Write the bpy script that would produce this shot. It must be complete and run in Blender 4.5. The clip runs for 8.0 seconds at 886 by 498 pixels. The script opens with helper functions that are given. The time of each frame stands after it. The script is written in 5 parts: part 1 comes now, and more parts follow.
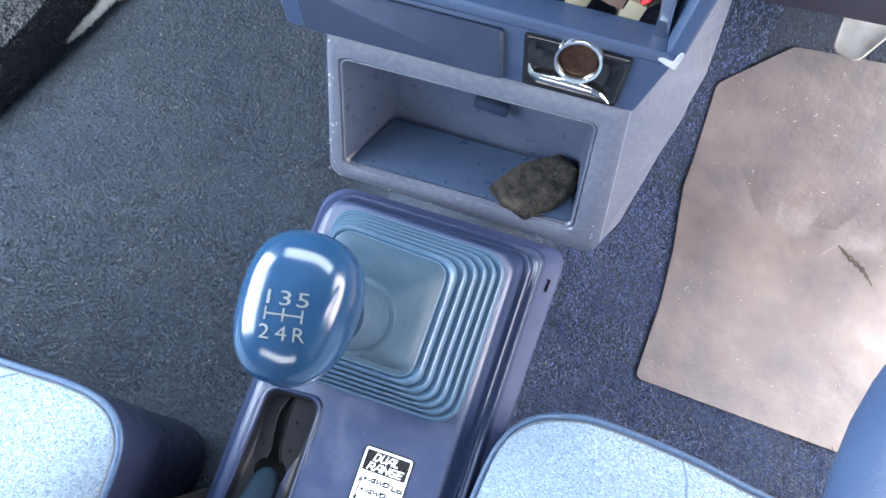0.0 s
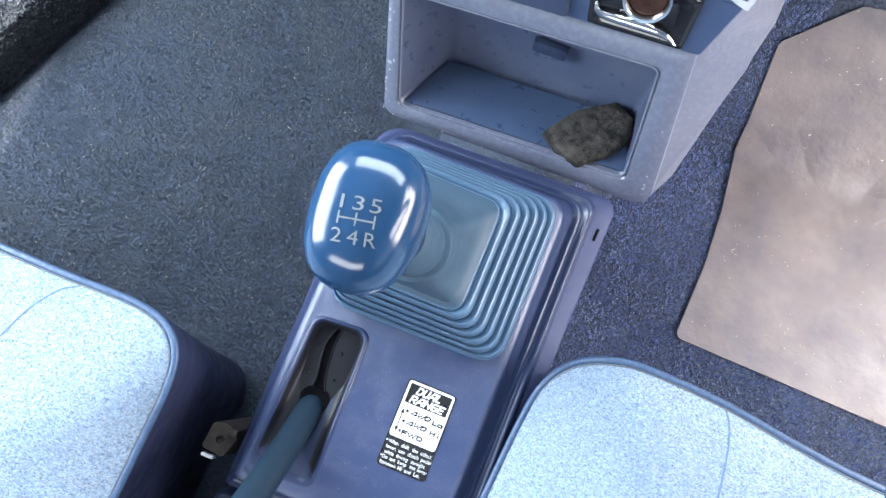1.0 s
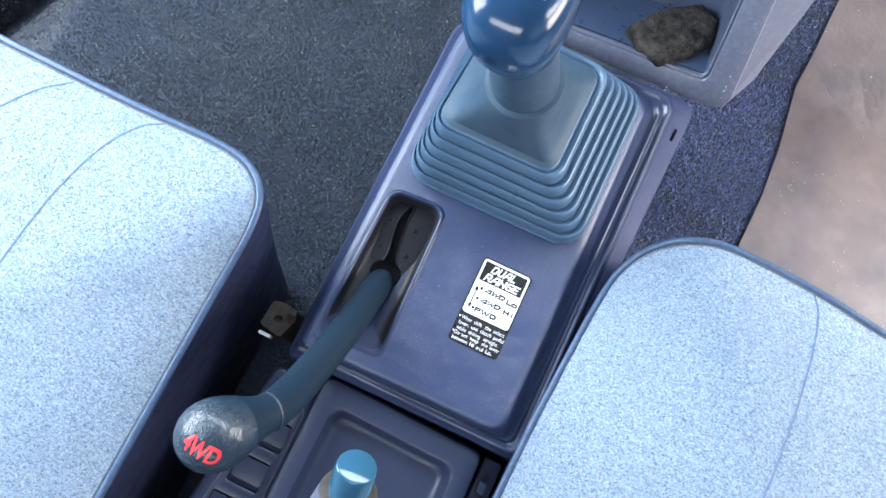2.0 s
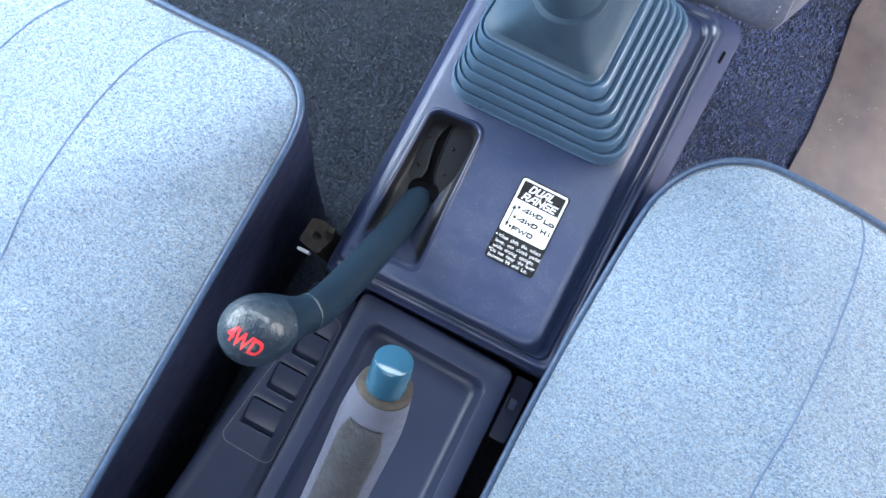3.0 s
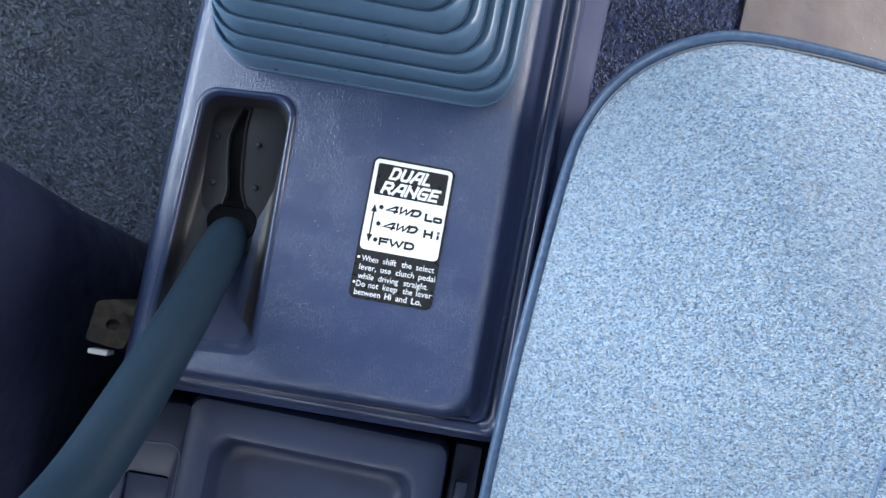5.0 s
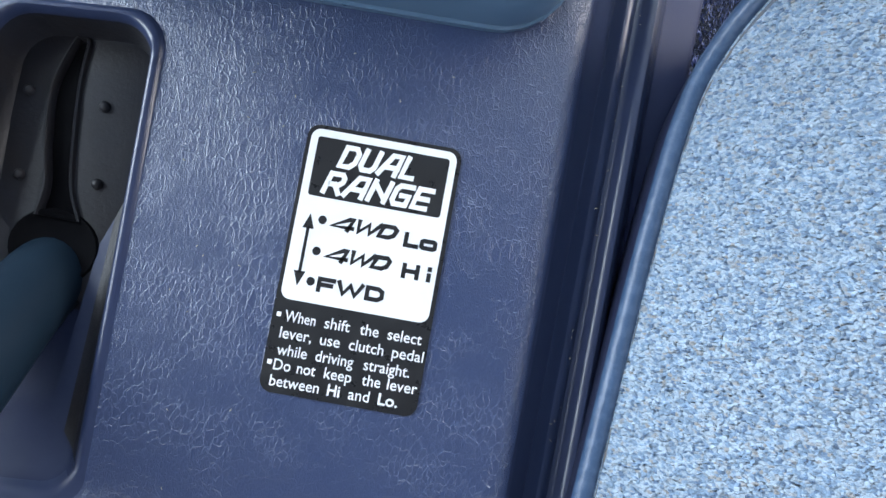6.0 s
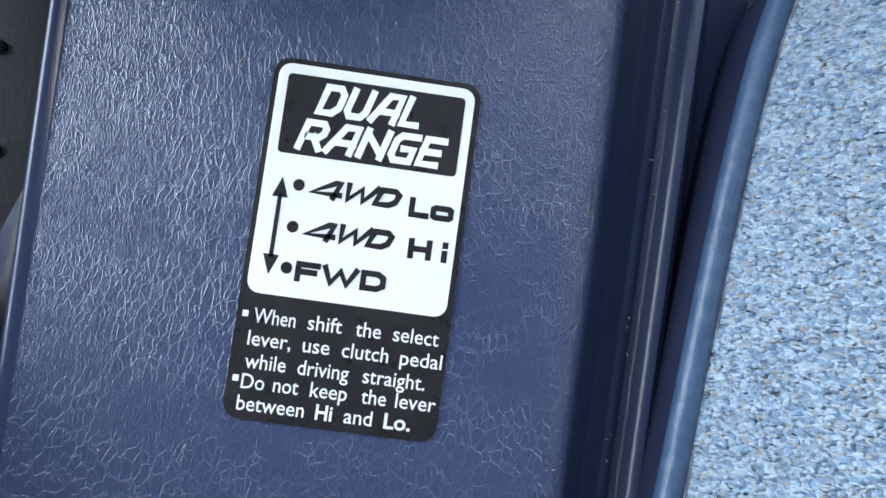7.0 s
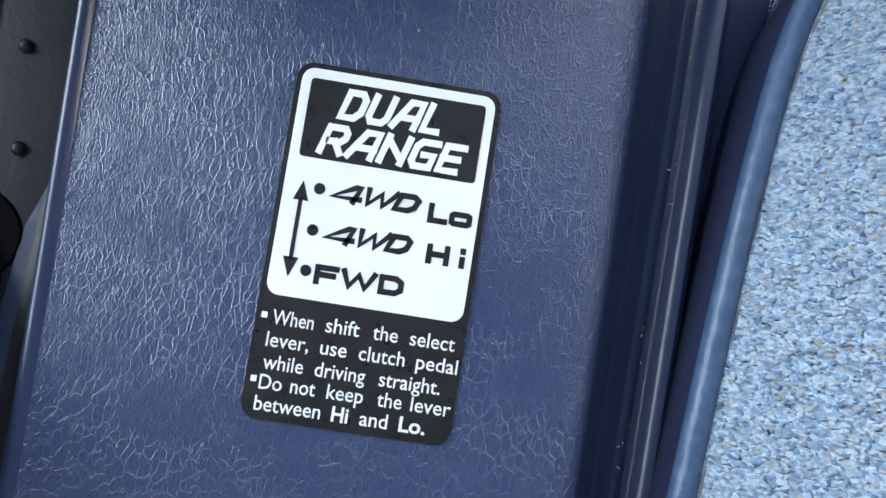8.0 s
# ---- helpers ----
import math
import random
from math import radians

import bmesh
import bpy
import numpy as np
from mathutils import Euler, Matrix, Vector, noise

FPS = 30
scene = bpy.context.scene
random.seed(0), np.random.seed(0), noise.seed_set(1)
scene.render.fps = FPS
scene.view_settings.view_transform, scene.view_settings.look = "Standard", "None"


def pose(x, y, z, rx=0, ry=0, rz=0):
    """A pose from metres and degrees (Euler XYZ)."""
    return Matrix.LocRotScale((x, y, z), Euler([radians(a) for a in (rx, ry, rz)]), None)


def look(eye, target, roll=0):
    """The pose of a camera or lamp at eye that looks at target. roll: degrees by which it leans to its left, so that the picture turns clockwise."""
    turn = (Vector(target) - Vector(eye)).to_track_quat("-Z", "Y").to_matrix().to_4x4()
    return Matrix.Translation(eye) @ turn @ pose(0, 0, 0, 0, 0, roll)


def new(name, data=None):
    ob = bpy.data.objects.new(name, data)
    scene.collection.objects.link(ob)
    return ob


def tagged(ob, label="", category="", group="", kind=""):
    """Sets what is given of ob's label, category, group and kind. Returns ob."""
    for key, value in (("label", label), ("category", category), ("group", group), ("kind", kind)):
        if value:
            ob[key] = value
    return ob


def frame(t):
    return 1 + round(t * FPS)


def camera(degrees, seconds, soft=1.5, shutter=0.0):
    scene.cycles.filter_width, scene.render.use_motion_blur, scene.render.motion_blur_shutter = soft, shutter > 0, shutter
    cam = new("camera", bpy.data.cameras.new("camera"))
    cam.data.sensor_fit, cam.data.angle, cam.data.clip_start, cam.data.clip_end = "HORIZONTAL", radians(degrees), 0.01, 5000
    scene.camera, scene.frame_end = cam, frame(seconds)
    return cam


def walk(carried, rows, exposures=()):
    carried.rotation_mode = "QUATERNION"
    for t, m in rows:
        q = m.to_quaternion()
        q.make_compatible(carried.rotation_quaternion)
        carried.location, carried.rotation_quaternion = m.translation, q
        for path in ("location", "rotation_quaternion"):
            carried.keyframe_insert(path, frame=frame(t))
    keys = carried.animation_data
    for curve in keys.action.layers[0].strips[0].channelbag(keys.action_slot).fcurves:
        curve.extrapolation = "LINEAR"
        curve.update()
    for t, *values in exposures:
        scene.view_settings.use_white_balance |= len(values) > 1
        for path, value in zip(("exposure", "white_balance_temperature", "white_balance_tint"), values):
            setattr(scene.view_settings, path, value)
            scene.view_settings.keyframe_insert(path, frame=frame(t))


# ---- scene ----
cam = camera(65.0, 8.0)
PATH = [
    (0, (0.0060, 0.0515, 0.7878), (-0.0637, 0.5416, -1.1499), 10.71),
    (0.5, (0.0026, 0.0332, 0.7824), (-0.0730, 0.4138, -1.1796), 9.23),
    (1, (-0.0015, 0.0262, 0.7838), (-0.1167, 0.4131, -1.1751), 5.38),
    (1.5, (-0.0028, 0.0116, 0.7781), (-0.1123, 0.4169, -1.1773), 7.88),
    (2, (-0.0228, -0.0782, 0.7537), (-0.1186, 0.3530, -1.1969), 12.97),
    (2.2, (-0.0137, -0.0933, 0.7508), (-0.1152, 0.3138, -1.2047), 12.17),
    (3.3, (-0.0156, -0.1005, 0.7504), (-0.1451, 0.1517, -1.2294), -0.08),
    (3.5, (-0.0127, -0.0876, 0.7540), (-0.1567, 0.2089, -1.2186), 1.08),
    (4, (-0.0064, -0.0781, 0.7378), (-0.1106, 0.3013, -1.2231), 4.59),
    (4.5, (0.0104, -0.0487, 0.6858), (0.0169, 0.1980, -1.2989), 13.32),
    (4.7, (0.0100, -0.0413, 0.6557), (0.0503, 0.1677, -1.3330), 21.72),
    (5.8, (0.0184, -0.0041, 0.4546), (0.0423, 0.1349, -1.5404), 19.67),
    (6, (0.0165, -0.0042, 0.4548), (0.0221, 0.1442, -1.5397), 12.39),
    (6.5, (0.0103, -0.0092, 0.4481), (0.0060, 0.1274, -1.5472), 6.85),
    (7, (0.0097, -0.0057, 0.4162), (0.0933, 0.1210, -1.5780), 41.28),
    (7.5, (0.0094, -0.0060, 0.4173), (0.0987, 0.1188, -1.5768), 43.73),
    (8, (0.0075, -0.0050, 0.4172), (0.0747, 0.1176, -1.5779), 37.77),
]
EXPOSURES = [(0.0, 0.95), (1.5, 0.90), (2.0, 0.74), (2.2, 0.67), (3.5, 0.45), (4.5, 0.28), (5.8, 0.12), (6.3, 0.06), (7.0, -0.06), (8.0, -0.10)]
walk(cam, [(t, look(e, a, r)) for t, e, a, r in PATH], EXPOSURES)

# ---- light ----
world = bpy.data.worlds.new("world")
scene.world = world
world.use_nodes = True
wn = world.node_tree
sky = wn.nodes.new("ShaderNodeTexSky")
sky.sky_type = "NISHITA"
sky.sun_disc = False
sky.sun_elevation, sky.sun_rotation = radians(75.5), radians(-79)
wn.nodes["Background"].inputs[1].default_value = 0.12
wn.links.new(sky.outputs[0], wn.nodes["Background"].inputs[0])

sun = new("sun", bpy.data.lights.new("sun", "SUN"))
sun.data.energy, sun.data.angle, sun.data.color = 4.0, radians(0.5), (1.0, 0.95, 0.88)
sun.matrix_world = look((-0.253, 0.05, 1.0), (0, 0, 0))


def window_light(name, eye, target, sx, sy, power, color):
    ob = new(name, bpy.data.lights.new(name, "AREA"))
    ob.data.shape, ob.data.size, ob.data.size_y = "RECTANGLE", sx, sy
    ob.data.energy, ob.data.color = power, color
    ob.matrix_world = look(eye, target)
    return ob


window_light("windscreen_light", (-0.02, 0.76, 0.99), (-0.02, 0.0, 0.42), 1.25, 0.46, 17.0, (0.77, 0.895, 1.0))
window_light("left_door_light", (-0.80, 0.04, 0.71), (0.0, 0.0, 0.30), 0.85, 0.55, 18.0, (0.78, 0.90, 1.0))
window_light("right_door_light", (0.77, 0.30, 0.58), (0.1, 0.25, 0.15), 0.60, 0.55, 10.0, (1.0, 0.96, 0.95))
window_light("rear_window_light", (-0.02, -0.93, 0.94), (-0.02, 0.2, 0.35), 1.10, 0.34, 7.5, (0.92, 0.96, 1.0))


# ---- materials ----
def material(name, base, rough=0.5, metallic=0.0, alt=None, blotch=12.0, blotch_amount=0.35, fleck=None,
             fleck_scale=900.0, fleck_amount=0.0, grain=0.0, grain_scale=600.0, grain_kind="noise", coat=0.0,
             rough_var=0.12, sheen=0.0, spec=0.5, grain_dist=0.0006, crease_glint=None, cloud=None, cloud_scale=3.0, cloud_amount=0.0):
    m = bpy.data.materials.new(name)
    m.use_nodes = True
    nt = m.node_tree
    b = nt.nodes["Principled BSDF"]
    b.inputs["Metallic"].default_value = metallic
    b.inputs["Specular IOR Level"].default_value = spec
    b.inputs["Coat Weight"].default_value = coat
    b.inputs["Coat Roughness"].default_value = 0.12
    b.inputs["Sheen Weight"].default_value = sheen
    co = nt.nodes.new("ShaderNodeTexCoord")

    def tex(scale, detail=4.0, rough_=0.6):
        n = nt.nodes.new("ShaderNodeTexNoise")
        n.inputs["Scale"].default_value, n.inputs["Detail"].default_value = scale, detail
        n.inputs["Roughness"].default_value = rough_
        nt.links.new(co.outputs["Object"], n.inputs["Vector"])
        return n

    def ramp(src, lo, hi, a, c):
        n = nt.nodes.new("ShaderNodeMapRange")
        n.inputs["From Min"].default_value, n.inputs["From Max"].default_value = lo, hi
        n.inputs["To Min"].default_value, n.inputs["To Max"].default_value = a, c
        nt.links.new(src, n.inputs["Value"])
        return n.outputs["Result"]

    def mix(f, a, c):
        n = nt.nodes.new("ShaderNodeMix")
        n.data_type = "RGBA"
        for sock, val in ((n.inputs[0], f), (n.inputs[6], a), (n.inputs[7], c)):
            if isinstance(val, tuple):
                sock.default_value = (*val[:3], 1)
            elif isinstance(val, float):
                sock.default_value = val
            else:
                nt.links.new(val, sock)
        return n.outputs[2]

    alt = alt or tuple(min(1.0, c * 1.45 + 0.01) for c in base)
    big = tex(blotch)
    col = mix(ramp(big.outputs["Fac"], 0.38, 0.68, 0.0, blotch_amount), base, alt)
    if cloud:
        cl = tex(cloud_scale, 6.0, 0.65)
        col = mix(ramp(cl.outputs["Fac"], 0.48, 0.66, 0.0, cloud_amount), col, cloud)
    if fleck:
        f = tex(fleck_scale, 2.0)
        col = mix(ramp(f.outputs["Fac"], 0.46, 0.62, 0.0, fleck_amount), col, fleck)
    nt.links.new(col, b.inputs["Base Color"])
    r = tex(blotch * 4.3)
    nt.links.new(ramp(r.outputs["Fac"], 0.3, 0.7, max(0.02, rough - rough_var), min(1.0, rough + rough_var)), b.inputs["Roughness"])
    if grain:
        bump = nt.nodes.new("ShaderNodeBump")
        bump.inputs["Strength"].default_value, bump.inputs["Distance"].default_value = grain, grain_dist
        if grain_kind == "leather":
            warp = tex(grain_scale * 0.35, 2.0)
            add = nt.nodes.new("ShaderNodeVectorMath")
            add.operation = "MULTIPLY_ADD"
            add.inputs[1].default_value = (1.5 / grain_scale,) * 3
            nt.links.new(warp.outputs["Color"], add.inputs[0])
            mp = nt.nodes.new("ShaderNodeMapping")
            mp.inputs["Scale"].default_value = (1.15, 0.62, 1.0)
            nt.links.new(co.outputs["Object"], mp.inputs["Vector"])
            nt.links.new(mp.outputs[0], add.inputs[2])
            heights = []
            for k, width in ((0.75, 0.075), (2.0, 0.20)):
                v = nt.nodes.new("ShaderNodeTexVoronoi")
                v.feature = "DISTANCE_TO_EDGE"
                v.inputs["Scale"].default_value = grain_scale * k
                nt.links.new(add.outputs[0], v.inputs["Vector"])
                heights.append(ramp(v.outputs["Distance"], 0.0, width, 1.0, 0.0))
            gate = tex(grain_scale * 0.12, 2.0)
            h = nt.nodes.new("ShaderNodeMath")
            h.operation = "MULTIPLY_ADD"
            nt.links.new(heights[0], h.inputs[0])
            nt.links.new(ramp(gate.outputs["Fac"], 0.35, 0.65, 0.1, 1.0), h.inputs[1])
            h2 = nt.nodes.new("ShaderNodeMath")
            h2.operation = "MULTIPLY"
            h2.inputs[1].default_value = 0.30
            nt.links.new(heights[1], h2.inputs[0])
            nt.links.new(h2.outputs[0], h.inputs[2])
            nt.links.new(h.outputs[0], bump.inputs["Height"])
            # highlights along the grain's creases, mixed into the base colour
            if crease_glint:
                nt.links.new(mix(ramp(h.outputs[0], 0.1, 1.2, 0.0, 0.8), col, crease_glint), b.inputs["Base Color"])
        else:
            g = tex(grain_scale, 3.0, 0.7)
            nt.links.new(g.outputs["Fac"], bump.inputs["Height"])
        nt.links.new(bump.outputs["Normal"], b.inputs["Normal"])
    return m


PLASTIC = material("navy_grained_plastic", (0.024, 0.040, 0.101), 0.31, spec=0.9, rough_var=0.03, alt=(0.034, 0.051, 0.115), blotch=9, grain=0.32, grain_scale=820, grain_kind="leather", grain_dist=0.0005, crease_glint=(0.056, 0.080, 0.160))
PLASTIC_WORN = material("smooth_worn_navy_plastic", (0.021, 0.031, 0.074), 0.31, spec=0.62, rough_var=0.03, alt=(0.034, 0.048, 0.102), blotch=11, grain=0.05, grain_scale=900, grain_dist=0.0002)
PLASTIC_MATT = material("matt_navy_plastic", (0.030, 0.040, 0.098), 0.58, spec=0.30, rough_var=0.05, alt=(0.055, 0.070, 0.142), blotch=16, grain=0.1, grain_scale=900, grain_dist=0.0002)
# darker, duller navy that carries the shade on the gate's rear floor
PLASTIC_SHADED = material("shaded_recess_plastic", (0.020, 0.029, 0.070), 0.55, spec=0.3, alt=(0.030, 0.038, 0.070), blotch=60, blotch_amount=0.6, grain=0.1, grain_scale=900, grain_dist=0.0002)
PLASTIC_REAR = material("dark_navy_plastic", (0.021, 0.029, 0.062), 0.42, rough_var=0.05, blotch=14, grain=0.25, grain_scale=900, grain_dist=0.0002)
RUBBER_BLUE = material("teal_blue_rubber", (0.072, 0.130, 0.205), 0.31, rough_var=0.04, alt=(0.10, 0.165, 0.24), blotch=24, grain=0.05, grain_scale=1600, grain_dist=0.0002)
RUBBER_DULL = material("dusty_teal_rubber", (0.032, 0.060, 0.092), 0.50, rough_var=0.05, spec=0.22, alt=(0.08, 0.115, 0.15), blotch=30, grain=0.08, grain_scale=1200, grain_dist=0.0002)
KNOB = material("glossy_blue_plastic", (0.012, 0.043, 0.100), 0.16, blotch=30, blotch_amount=0.2, coat=0.15, rough_var=0.03)
LEVER = material("dark_teal_lever_vinyl", (0.013, 0.027, 0.042), 0.20, coat=0.3, alt=(0.022, 0.038, 0.055), blotch=40, rough_var=0.03, grain=0.5, grain_scale=560, grain_kind="leather", grain_dist=0.0005)
LEVER_SHAFT = material("dull_teal_lever_rubber", (0.011, 0.022, 0.036), 0.50, spec=0.07, rough_var=0.06, alt=(0.018, 0.033, 0.05), blotch=40, grain=0.1, grain_scale=900, grain_dist=0.0002)
BLACK_RUBBER = material("dusty_black_rubber", (0.017, 0.018, 0.024), 0.42, spec=0.3, rough_var=0.05, alt=(0.018, 0.013, 0.009), blotch=55, blotch_amount=0.4, grain=0.2, grain_scale=700)
GREYBLUE = material("faded_grey_blue_plastic", (0.100, 0.112, 0.160), 0.38, rough_var=0.05, alt=(0.150, 0.160, 0.205), blotch=18, blotch_amount=0.35, fleck=(0.40, 0.41, 0.45), fleck_scale=260, fleck_amount=0.08, grain=0.08, grain_scale=1300, grain_dist=0.0003)
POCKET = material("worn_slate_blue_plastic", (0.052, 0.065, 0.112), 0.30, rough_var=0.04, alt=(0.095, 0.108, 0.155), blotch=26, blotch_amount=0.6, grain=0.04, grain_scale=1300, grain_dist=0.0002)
POCKET_FLOOR = material("blue_pocket_liner", (0.036, 0.058, 0.110), 0.36, alt=(0.070, 0.094, 0.150), blotch=30, grain=0.05, grain_scale=900)
LID_NAVY = material("dull_navy_lid_plastic", (0.022, 0.032, 0.064), 0.5, spec=0.3, blotch=30, grain=0.06, grain_scale=900)
TRIM_BLUE = material("blue_dash_plastic", (0.026, 0.047, 0.102), 0.45, blotch=14, grain=0.25, grain_scale=900, grain_kind="leather", grain_dist=0.0003)
CARPET = material("dark_blue_carpet", (0.060, 0.074, 0.105), 0.95, alt=(0.092, 0.102, 0.118), blotch=5.5, blotch_amount=0.6, fleck=(0.10, 0.125, 0.19), fleck_scale=300, fleck_amount=0.55, grain=1.0, grain_scale=300, grain_dist=0.006, spec=0.1)
MAT = material("worn_grey_vinyl_mat", (0.098, 0.088, 0.100), 0.50, alt=(0.245, 0.198, 0.183), blotch=8, blotch_amount=0.85, cloud=(0.085, 0.070, 0.068), cloud_scale=5.5, cloud_amount=0.9, fleck=(0.15, 0.12, 0.115), fleck_scale=38, fleck_amount=0.5, grain=0.3, grain_scale=45, grain_dist=0.004)


def woven(name, pale, mid, dark, tan, scale):
    """Looped cloth: small uneven loops of several yarn colours with deep gaps."""
    m = bpy.data.materials.new(name)
    m.use_nodes = True
    nt = m.node_tree
    b = nt.nodes["Principled BSDF"]
    b.inputs["Roughness"].default_value = 0.9
    b.inputs["Specular IOR Level"].default_value = 0.15
    b.inputs["Sheen Weight"].default_value = 0.25
    co = nt.nodes.new("ShaderNodeTexCoord")
    mp = nt.nodes.new("ShaderNodeMapping")
    mp.inputs["Rotation"].default_value = (0, 0, radians(28))
    mp.inputs["Scale"].default_value = (1.0, 1.45, 1.0)
    nt.links.new(co.outputs["Object"], mp.inputs["Vector"])
    warp = nt.nodes.new("ShaderNodeTexNoise")
    warp.inputs["Scale"].default_value = scale * 0.6
    nt.links.new(mp.outputs[0], warp.inputs["Vector"])
    add = nt.nodes.new("ShaderNodeVectorMath")
    add.operation = "MULTIPLY_ADD"
    add.inputs[1].default_value = (0.9 / scale,) * 3
    nt.links.new(warp.outputs["Color"], add.inputs[0])
    nt.links.new(mp.outputs[0], add.inputs[2])
    v = nt.nodes.new("ShaderNodeTexVoronoi")
    v.inputs["Scale"].default_value = scale
    nt.links.new(add.outputs[0], v.inputs["Vector"])
    sep = nt.nodes.new("ShaderNodeSeparateColor")
    nt.links.new(v.outputs["Color"], sep.inputs[0])
    cr = nt.nodes.new("ShaderNodeValToRGB")
    el = cr.color_ramp.elements
    el[0].position, el[0].color = 0.0, (*dark, 1)
    el[1].position, el[1].color = 1.0, (*pale, 1)
    for p, c in ((0.05, dark), (0.16, mid), (0.40, mid), (0.56, pale), (0.86, pale), (0.92, tan)):
        e = el.new(p)
        e.color = (*c, 1)
    nt.links.new(sep.outputs[0], cr.inputs[0])
    big = nt.nodes.new("ShaderNodeTexNoise")
    big.inputs["Scale"].default_value, big.inputs["Detail"].default_value = 14, 5
    nt.links.new(co.outputs["Object"], big.inputs["Vector"])
    rg = nt.nodes.new("ShaderNodeMapRange")
    rg.inputs["From Min"].default_value, rg.inputs["From Max"].default_value = 0.45, 0.75
    rg.inputs["To Max"].default_value = 0.35
    nt.links.new(big.outputs["Fac"], rg.inputs["Value"])
    mx = nt.nodes.new("ShaderNodeMix")
    mx.data_type = "RGBA"
    mx.inputs[7].default_value = (*(c * 0.72 for c in mid), 1)
    nt.links.new(rg.outputs[0], mx.inputs[0])
    nt.links.new(cr.outputs[0], mx.inputs[6])
    nap = nt.nodes.new("ShaderNodeTexNoise")
    nap.inputs["Scale"].default_value, nap.inputs["Detail"].default_value = scale * 0.40, 2
    nt.links.new(mp.outputs[0], nap.inputs["Vector"])
    tone = nt.nodes.new("ShaderNodeMapRange")
    for k, val in (("From Min", 0.36), ("From Max", 0.64), ("To Min", 0.85), ("To Max", 1.11)):
        tone.inputs[k].default_value = val
    nt.links.new(nap.outputs["Fac"], tone.inputs["Value"])
    ml = nt.nodes.new("ShaderNodeVectorMath")
    ml.operation = "SCALE"
    nt.links.new(mx.outputs[2], ml.inputs[0])
    nt.links.new(tone.outputs[0], ml.inputs["Scale"])
    nt.links.new(ml.outputs[0], b.inputs["Base Color"])
    inv = nt.nodes.new("ShaderNodeMath")
    inv.operation = "MULTIPLY_ADD"
    inv.inputs[1].default_value, inv.inputs[2].default_value = -1.0, 1.0
    nt.links.new(v.outputs["Distance"], inv.inputs[0])
    bump = nt.nodes.new("ShaderNodeBump")
    bump.inputs["Strength"].default_value, bump.inputs["Distance"].default_value = 0.75, 0.0012
    nt.links.new(inv.outputs[0], bump.inputs["Height"])
    under_bump = nt.nodes.new("ShaderNodeBump")
    under_bump.inputs["Strength"].default_value, under_bump.inputs["Distance"].default_value = 1.0, 0.0018
    nt.links.new(nap.outputs["Fac"], under_bump.inputs["Height"])
    nt.links.new(under_bump.outputs["Normal"], bump.inputs["Normal"])
    nt.links.new(bump.outputs["Normal"], b.inputs["Normal"])
    return m


FABRIC = woven("light_blue_looped_seat_cloth", (0.346, 0.430, 0.524), (0.208, 0.300, 0.418), (0.120, 0.184, 0.288), (0.29, 0.28, 0.27), 1150)
PIPING = material("blue_vinyl_piping", (0.034, 0.066, 0.128), 0.40, blotch=60, rough_var=0.05, fleck=(0.12, 0.17, 0.26), fleck_scale=420, fleck_amount=0.22, grain=0.5, grain_scale=330, grain_dist=0.0006)
CREVICE = material("brown_crevice_dirt", (0.10, 0.125, 0.165), 0.9, alt=(0.18, 0.15, 0.12), blotch=350, blotch_amount=0.9)
VINYL = material("navy_seat_vinyl", (0.015, 0.019, 0.045), 0.48, spec=0.35, blotch=15, grain=0.25, grain_scale=800, grain_kind="leather", grain_dist=0.0003)
KNEE = material("dusty_dark_plum_plastic", (0.030, 0.028, 0.045), 0.5, alt=(0.060, 0.055, 0.075), blotch=25, grain=0.2, grain_scale=800)
THREAD = material("navy_seam_thread", (0.11, 0.165, 0.265), 0.85, blotch=60)
STICK_BLACK = material("black_sticker_film", (0.012, 0.012, 0.013), 0.35, blotch=60, blotch_amount=0.3)
STICK_WHITE = material("white_sticker_print", (0.78, 0.79, 0.80), 0.38, alt=(0.66, 0.67, 0.69), blotch=90, blotch_amount=0.4)
RED = material("red_lettering", (0.75, 0.035, 0.045), 0.4, blotch=80)
LETTER = material("silver_lettering", (0.25, 0.27, 0.28), 0.35, blotch=80, metallic=0.5)
CHROME = material("chrome", (0.75, 0.74, 0.72), 0.12, metallic=1.0, blotch=60, rough_var=0.06)
LIGHTER = material("burnt_brown_lighter_face", (0.045, 0.020, 0.012), 0.35, blotch=150, alt=(0.15, 0.08, 0.055), metallic=0.6)
BLACK_GLOSS = material("black_gloss_plate", (0.010, 0.010, 0.012), 0.12, blotch=70, rough_var=0.05)
SCRAP = material("weathered_dark_slab", (0.012, 0.011, 0.011), 0.8, alt=(0.085, 0.075, 0.065), blotch=110, blotch_amount=0.75, grain=0.8, grain_scale=260, grain_dist=0.003, spec=0.2)
HB_GREY = material("grey_blue_grip_vinyl", (0.110, 0.118, 0.165), 0.42, alt=(0.075, 0.078, 0.10), blotch=50, blotch_amount=0.6, grain=0.2, grain_scale=330, grain_kind="leather", grain_dist=0.0006)
HB_PANEL = material("dark_wrinkled_grip_vinyl", (0.070, 0.074, 0.088), 0.55, alt=(0.045, 0.043, 0.045), blotch=90, blotch_amount=0.7, grain=1.0, grain_scale=420, grain_kind="leather", grain_dist=0.0012)
BUTTON = material("blue_button_plastic", (0.020, 0.078, 0.130), 0.14, coat=0.3, blotch=60, rough_var=0.06)
# near-white colour for the sun streak beside the sill
SILL_SUNLIT = material("sunlit_streak_white", (0.82, 0.81, 0.78), 0.8, alt=(0.62, 0.60, 0.58), blotch=90, blotch_amount=0.6)
